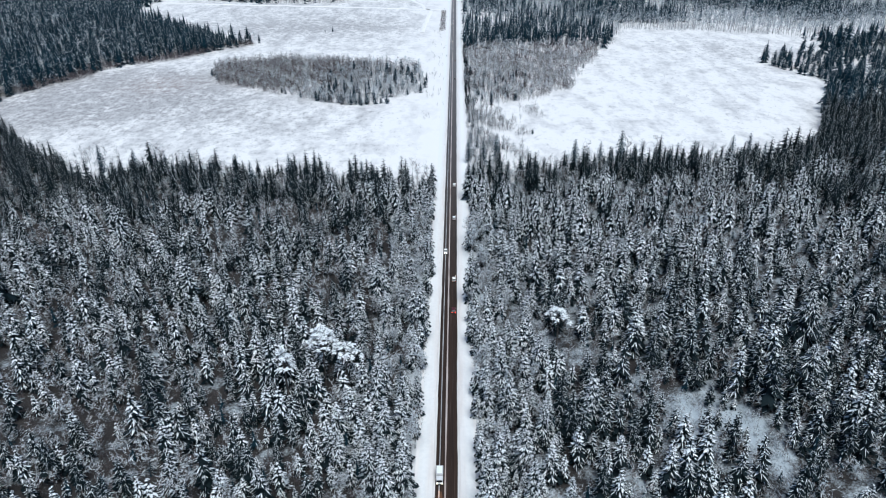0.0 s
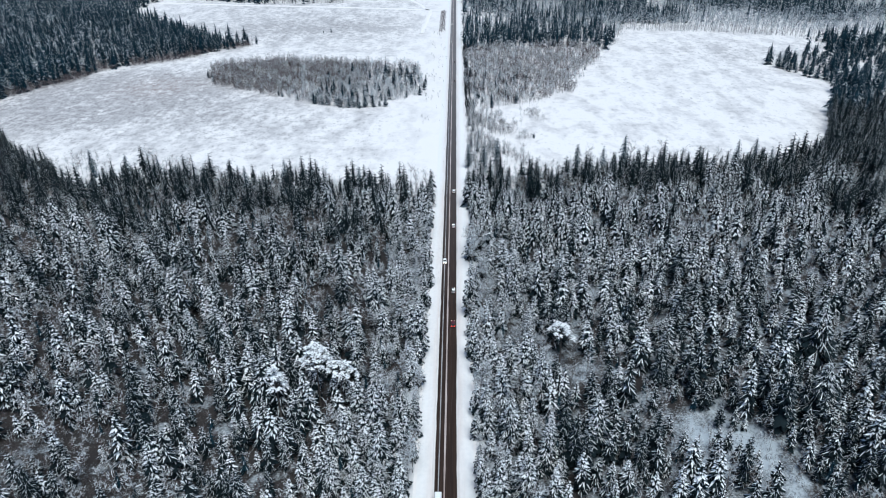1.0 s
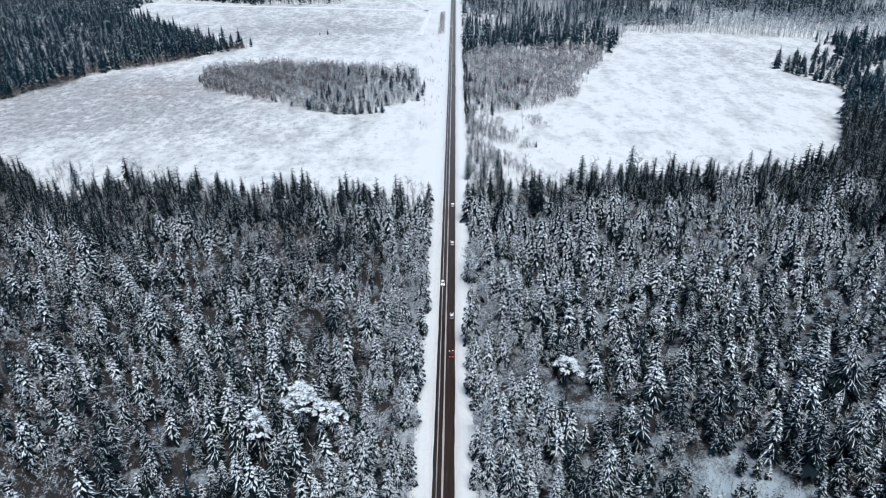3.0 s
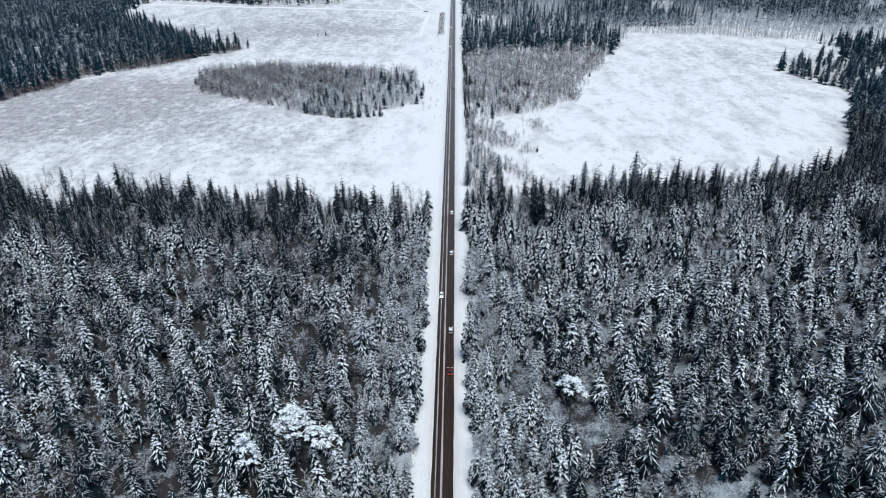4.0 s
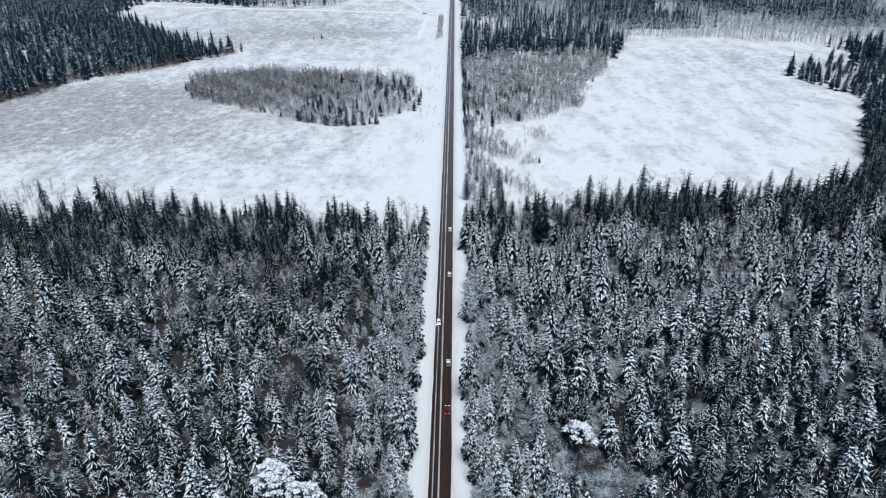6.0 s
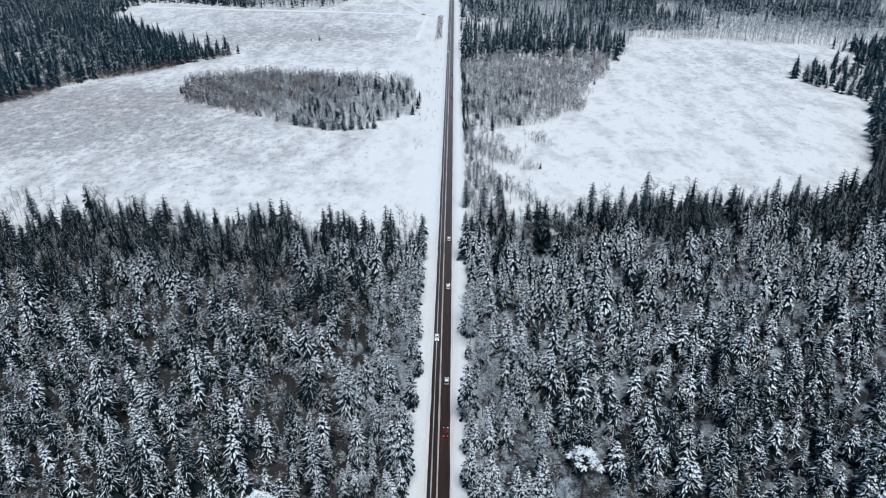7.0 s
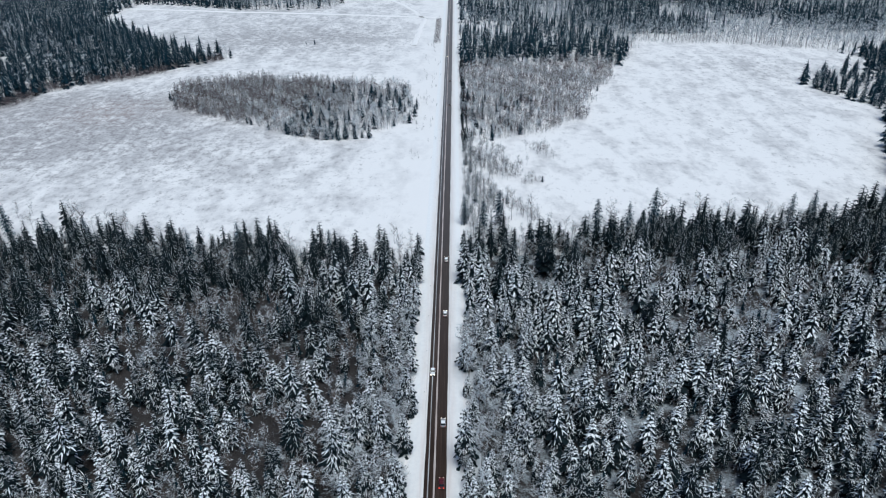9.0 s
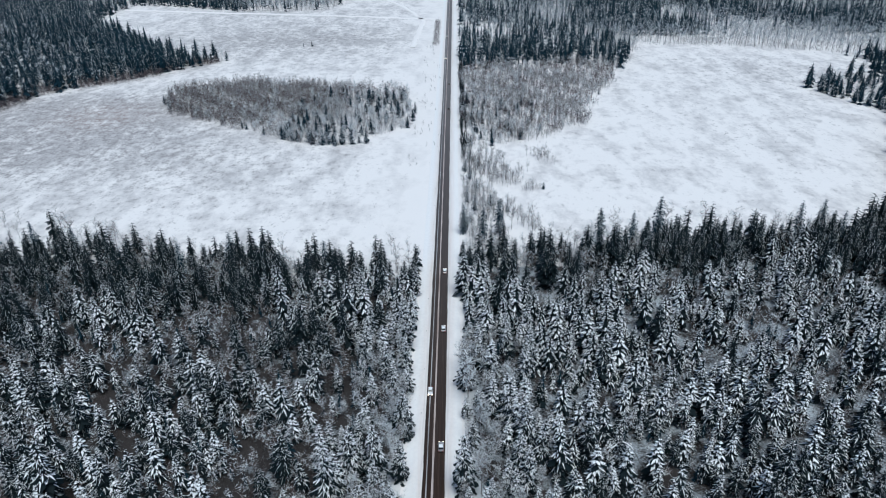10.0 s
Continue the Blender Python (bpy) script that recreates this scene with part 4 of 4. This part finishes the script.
for spot, seed, stem, spread, n, size in (((-45, 205), 300, (0.5, 0, 22), (5.6, 4.5, 4.5), 62, "large"), ((-37, 203), 301, (1.5, 0, 17.5), (5.5, 3.5, 3.5), 40, "leaning"), ((-56.5, 195), 302, (0, 0, 20), (3.2, 3.0, 4.5), 32, "smaller"), ((43, 229), 303, (0, 0, 16), (5.0, 4.0, 3.0), 34, "low")):
    ob = tree_thing("pine_tree", pine_shape(seed, stem, spread, n), SPRUCE_PARTS, size + " crooked pine with thick white snow cushions", "snowy pines")
    ob.location = (*spot, 0)


def bent_birch(x, y, top, reach, turn, seed):
    """A young birch bowed into an arch by the snow that lies along it."""
    r = random.Random(seed)
    s = Shape()
    line = [(reach * (u - 0.35) * 1.3, 0.25 * math.sin(5 * u), top * math.sin(min(1.0, u * 1.35) * 1.5708) - 0.45 * top * max(0, u - 0.6) ** 1.5 * 2 - 0.3 * (u == 0)) for u in [i / 12 for i in range(13)]]
    for i in range(12):
        a, b = Vector(line[i]), Vector(line[i + 1])
        e = Vector((0, 1, 0))
        up = (b - a).normalized().cross(e)
        up = -up if up.z < 0 else up
        r0, r1 = 0.16 * (1 - i / 14), 0.16 * (1 - (i + 1) / 14)
        s.tris([tuple(a + e * r0), tuple(a - up * r0), tuple(a - e * r0), tuple(b + e * r1), tuple(b - up * r1), tuple(b - e * r1)],
               [(0, 1, 4), (0, 4, 3), (1, 2, 5), (1, 5, 4), (2, 0, 3), (2, 3, 5)], B_)
        if i > 3:
            k0, k1 = 0.3 * r.uniform(0.8, 1.2), 0.3 * r.uniform(0.8, 1.2)
            s.tris([tuple(a + e * k0), tuple(a + up * 0.3), tuple(a - e * k0), tuple(b + e * k1), tuple(b + up * 0.3), tuple(b - e * k1)],
                   [(0, 4, 1), (0, 3, 4), (1, 5, 2), (1, 4, 5)], S_)
            for k in range(5):
                blade(s, a.lerp(b, r.random()), Vector((r.uniform(-0.5, 0.8), r.uniform(-0.9, 0.9), r.uniform(-1.6, 0.2))), 0.12, R_ if r.random() < 0.6 else T_, r)
    ob = tree_thing("bent_birch", s, [("trunk", [B_], ""), ("crown", [T_, R_], ""), ("snow", [S_], "trunk")], "slender birch bowed into an arch under snow", "bowed birches")
    ob.matrix_basis = pose(x, y, 0, 0, 0, turn)


bent_birch(31, 285, 10, 7.5, 172, 1)
bent_birch(62, 277, 10, 8, 190, 2)

# ---------------------------------------------------------------- small spruces and bushes in the open
YOUNG = [spruce_shape(320 + i, h, 9, 8, True, sn, 0.27, F_, 0.04) for i, (h, sn) in enumerate([(9.5, 0.5), (8, 0.7), (11, 0.4)])]
stand("young_spruce", YOUNG, SPRUCE_PARTS, ["small dark spruce at the rim of the young birches", "small snowy spruce standing in the field", "dark young spruce with little snow"], "young spruces in the field",
      [(px, py, sz, rng.uniform(0, 6.28)) for px, py, sz in ((-238, 688, 0.9), (-228, 672, 1.0), (-116, 594, 0.8), (-110, 592, 1.1), (-104, 591, 0.6), (-86, 582, 1.2), (-82, 584, 0.9), (-77, 580, 1.0), (-73, 583, 1.1), (-66, 584, 1.1), (-61, 586, 0.8),
       (-56, 585, 1.0), (-134, 606, 0.7), (-150, 618, 0.7), (-154, 621, 0.6), (-52, 640, 0.9), (-60, 655, 0.8), (-46, 630, 0.8), (-70, 640, 0.9), (318, 726, 1.3), (322, 712, 1.4), (326, 700, 1.2), (330, 690, 1.0), (334, 678, 1.3), (340, 668, 1.4), (345, 658, 1.2),
       (-154, 915, 0.65), (-164, 916, 0.45), (131, 708, 0.7), (-40, 612, 0.6), (-34, 650, 0.8), (22, 538, 0.7), (17, 548, 0.8), (60, 500, 0.5), (15, 455, 0.8), (18, 470, 0.9), (23, 462, 0.6), (14, 482, 1.0), (27, 476, 0.7), (36, 468, 0.6), (20, 502, 0.9), (16, 517, 0.8), (13.5, 530, 0.9))])
x, y = scatter(12.2, 16, 556, 820, 4.0, 0.5)
planted("spruce_row", SPRUCE_DARK, x, y, rng.uniform(0.22, 0.6, len(x)), "row of dark young spruces close along the road", "trees")
x, y = scatter(-17, -12.5, 912, 1068, 2.2)
planted("hedge", THICKET, x, y, rng.uniform(0.4, 0.6, len(x)), "dense dark row of bare bushes beside the road", "hedge")
x, y = scatter(-24, -11, 540, 905, 6.0)
ok = wave(x, y, 6, 2) > 0.62
planted("roadside_bushes", THICKET, x[ok], y[ok], rng.uniform(0.25, 0.5, ok.sum()), "sparse low dry bushes on the snowy roadside", "bushes")
x, y = scatter(-420, 420, 405, 1200, 5.0)
ok = (inside(FIELD_WEST, x, y) | inside(FIELD_EAST, x, y)) & (np.abs(x) > 24) & (rng.random(len(x)) < np.clip((wave(x, y, 30, 4) - 0.35) * 0.35, 0, 0.25))
planted("dry_grass", [thicket_shape(340 + i, 1.0, 5, 0.2) for i in range(3)], x[ok], y[ok], rng.uniform(0.5, 1.3, ok.sum()), "tufts of dry brown grass standing out of the snow", "grass")

# ---------------------------------------------------------------- marker posts and tracks along the road
POST_W, POST_B = plain("post_plastic", (0.75, 0.75, 0.74), 0.5), plain("post_band", (0.03, 0.03, 0.03), 0.5)


def marker_post():
    root = new("marker_post")
    part("post", box(-0.06, 0.06, -0.05, 0.05, -0.2, 0.95, (0.01, 0.01, 0.01, 0.01), 0.01), POST_W, root)
    part("band", box(-0.065, 0.065, -0.055, 0.055, 0.62, 0.8), POST_B, root, "black band")
    part("cap", box(-0.08, 0.08, -0.07, 0.07, 0.95, 1.05, (0.03, 0.03, 0.03, 0.03)), SNOW, root, "cap of snow")
    return tagged(root, "thin roadside marker post capped with snow", "marker post", "marker posts along the road")


post = marker_post()
post.location = (-4.9, 300, 0.3)
for k in range(1, 14):
    copy_thing(post, pose(-4.9, 300 + 25 * k, 0.3))

x = np.full(90, -6.7) + rng.normal(0, 0.12, 90)
y = np.arange(90) * 2.6 + 180 + rng.normal(0, 0.6, 90)
planted("grass_tufts", [thicket_shape(350 + i, 0.45, 4, 0.0) for i in range(3)], x, y, rng.uniform(0.8, 1.5, 90), "line of small dark grass tufts in the snow bank", "grass")

# ---------------------------------------------------------------- vehicles
GLASS = plain("dark_glass", (0.015, 0.018, 0.02), 0.08, 0.0)
TYRE = plain("tyre_rubber", (0.02, 0.02, 0.02), 0.85)
RIM = plain("rim_metal", (0.4, 0.4, 0.42), 0.35, 0.9)
RED = plain("tail_lamp_red", (0.5, 0.01, 0.01), 0.2)
DIRT = plain("grimy_plastic", (0.06, 0.055, 0.05), 0.8)


def glowing(name, colour, power):
    m, nt, b = material(name, 0.3)
    b.inputs["Base Color"].default_value = (*colour, 1)
    b.inputs["Emission Color"].default_value = (*colour, 1)
    b.inputs["Emission Strength"].default_value = power
    return m


BEAM, BRAKE = glowing("headlight_on", (1.0, 0.82, 0.6), 4), glowing("tail_light_on", (1.0, 0.06, 0.03), 1.6)


def paint(name, colour):
    m = plain(name, colour, 0.3, 0.0, 0.12, 0.8)
    m.node_tree.nodes["Principled BSDF"].inputs["Coat Weight"].default_value = 0.6
    return m


def wheel(root, px, py, r, w):
    tyre = part("wheel", disc(px, py, r, r, w), TYRE, root)
    part("rim", disc(px + (0.02 if px > 0 else -0.02), py, r, r * 0.6, w), RIM, tyre)


def car(colour_name, colour, label, x, y, away, roof_snow=True, braking=False):
    """A saloon car, its nose along +y."""
    root = new("car")
    coat = paint(colour_name, colour)
    part("body", box(-0.9, 0.9, -2.2, 2.2, 0.3, 0.92, (0.08, 0.08, 0.12, 0.25), 0.1), coat, root)
    part("cabin", box(-0.8, 0.8, -1.75, 0.85, 0.9, 1.42, (0.14, 0.14, 0.45, 0.62), 0.06), GLASS, root, "dark tinted windows")
    part("roof", box(-0.66, 0.66, -1.3, 0.22, 1.41, 1.48, (0.05, 0.05, 0.05, 0.05), 0.02), SNOW if roof_snow else coat, root, "pale snow-dusted roof" if roof_snow else "")
    part("bumper", box(-0.86, 0.86, 2.12, 2.28, 0.32, 0.55, (0.03, 0.03, 0, 0.03), 0.03), DIRT, root)
    part("bumper", box(-0.86, 0.86, -2.28, -2.12, 0.32, 0.58, (0.03, 0.03, 0.03, 0), 0.03), DIRT, root)
    for side in (-1, 1):
        part("headlight", box(side * 0.62 - 0.17, side * 0.62 + 0.17, 2.02, 2.21, 0.62, 0.78, (0, 0, 0, 0.06), 0.02), BEAM, root, "lit headlight")
        part("tail_light", box(side * 0.66 - 0.16, side * 0.66 + 0.16, -2.24, -2.08, 0.66, 0.84, (0, 0, 0.04, 0), 0.02), BRAKE if braking else RED, root, "red tail light")
        part("mirror", box(side * 0.98 - 0.09, side * 0.98 + 0.09, 0.42, 0.56, 0.92, 1.05, bevel=0.02), coat, root)
        for wy in (-1.35, 1.4):
            wheel(root, side * 0.8, wy, 0.32, 0.2)
    root.matrix_basis = pose(x, y, 0.10, 0, 0, 0 if away else 180)
    return tagged(root, label, "car")


def truck(x, y, away):
    root = new("box_truck")
    white, cabp = paint("box_white", (0.6, 0.59, 0.58)), paint("cab_white", (0.7, 0.7, 0.72))
    part("chassis", box(-0.45, 0.45, -2.0, 3.2, 0.5, 0.8), DIRT, root)
    part("cargo_box", box(-1.1, 1.1, -2.1, 1.6, 0.8, 2.9, bevel=0.04), white, root)
    part("roof_snow", box(-0.8, 0.85, -1.9, 1.2, 2.9, 2.95, (0.2, 0.1, 0.1, 0.3)), SNOW, root, "thin sheet of snow")
    part("cab", box(-1.05, 1.05, 1.7, 3.5, 0.5, 2.2, (0.06, 0.06, 0.0, 0.3), 0.08), cabp, root)
    part("windscreen", box(-0.9, 0.9, 3.3, 3.46, 1.3, 1.98, (0.05, 0.05, 0, 0.1)), GLASS, root)
    part("bumper", box(-1.05, 1.05, 3.45, 3.65, 0.35, 0.7, bevel=0.03), DIRT, root)
    for side in (-1, 1):
        part("headlight", box(side * 0.8 - 0.17, side * 0.8 + 0.17, 3.45, 3.62, 0.75, 0.95, bevel=0.02), BEAM, root, "lit headlight")
        part("tail_light", box(side * 0.95 - 0.1, side * 0.95 + 0.1, -2.16, -2.09, 0.82, 1.0), BRAKE, root, "red tail light")
        part("mirror", box(side * 1.2 - 0.08, side * 1.2 + 0.08, 2.95, 3.05, 1.3, 1.7, bevel=0.02), DIRT, root)
        for wy in (-1.2, 2.4):
            wheel(root, side * 0.92, wy, 0.4, 0.26)
    root.matrix_basis = pose(x, y, 0.10, 0, 0, 0 if away else 180)
    return tagged(root, "white box truck with lit headlights on the wet road", "truck")


truck(-2.1, 161, False)
glow = bpy.data.lights.new("truck_beam", "SPOT")
glow.energy, glow.color, glow.spot_size, glow.spot_blend, glow.shadow_soft_size = 1500, (1.0, 0.45, 0.2), radians(38), 0.8, 0.3
new("truck_beam", glow).matrix_world = look((-2.1, 157.1, 0.95), (-2.1, 145, 0.0))
car("silver_paint", (0.55, 0.55, 0.56), "silver car with a snowy roof driving along the road", 2.0, 352, True)
car("white_paint", (0.72, 0.71, 0.7), "white car with a dirty snowy roof on the road", 2.0, 400, True)
car("white_paint", (0.75, 0.75, 0.76), "white car with lit headlights on the wet road", -2.2, 312, False)
car("black_paint", (0.02, 0.02, 0.022), "black car on the distant road", 2.1, 667, True, False)
car("graphite_paint", (0.05, 0.05, 0.055), "dark grey car on the distant road", 2.1, 745, True, False)
car("grey_paint", (0.3, 0.3, 0.31), "grey car with a snowy roof on dark asphalt", 2.1, 284, True)
car("dark_red_paint", (0.09, 0.012, 0.012), "dark car with bright red tail lights", 2.0, 257, True, False, True)
car("cream_paint", (0.7, 0.68, 0.62), "pale car with lit headlights far along the road", -2.0, 847, False)
car("pale_grey_paint", (0.6, 0.6, 0.6), "light grey car with lit headlights far along the road", -2.0, 963, False)

y = np.arange(206, 300, 2.3) + rng.uniform(-0.6, 0.6, 41)
planted("grass_tufts", THICKET, -8.7 + rng.uniform(-0.2, 0.2, len(y)), y, rng.uniform(0.06, 0.1, len(y)), "row of small dry tufts poking through the verge snow", "grass")
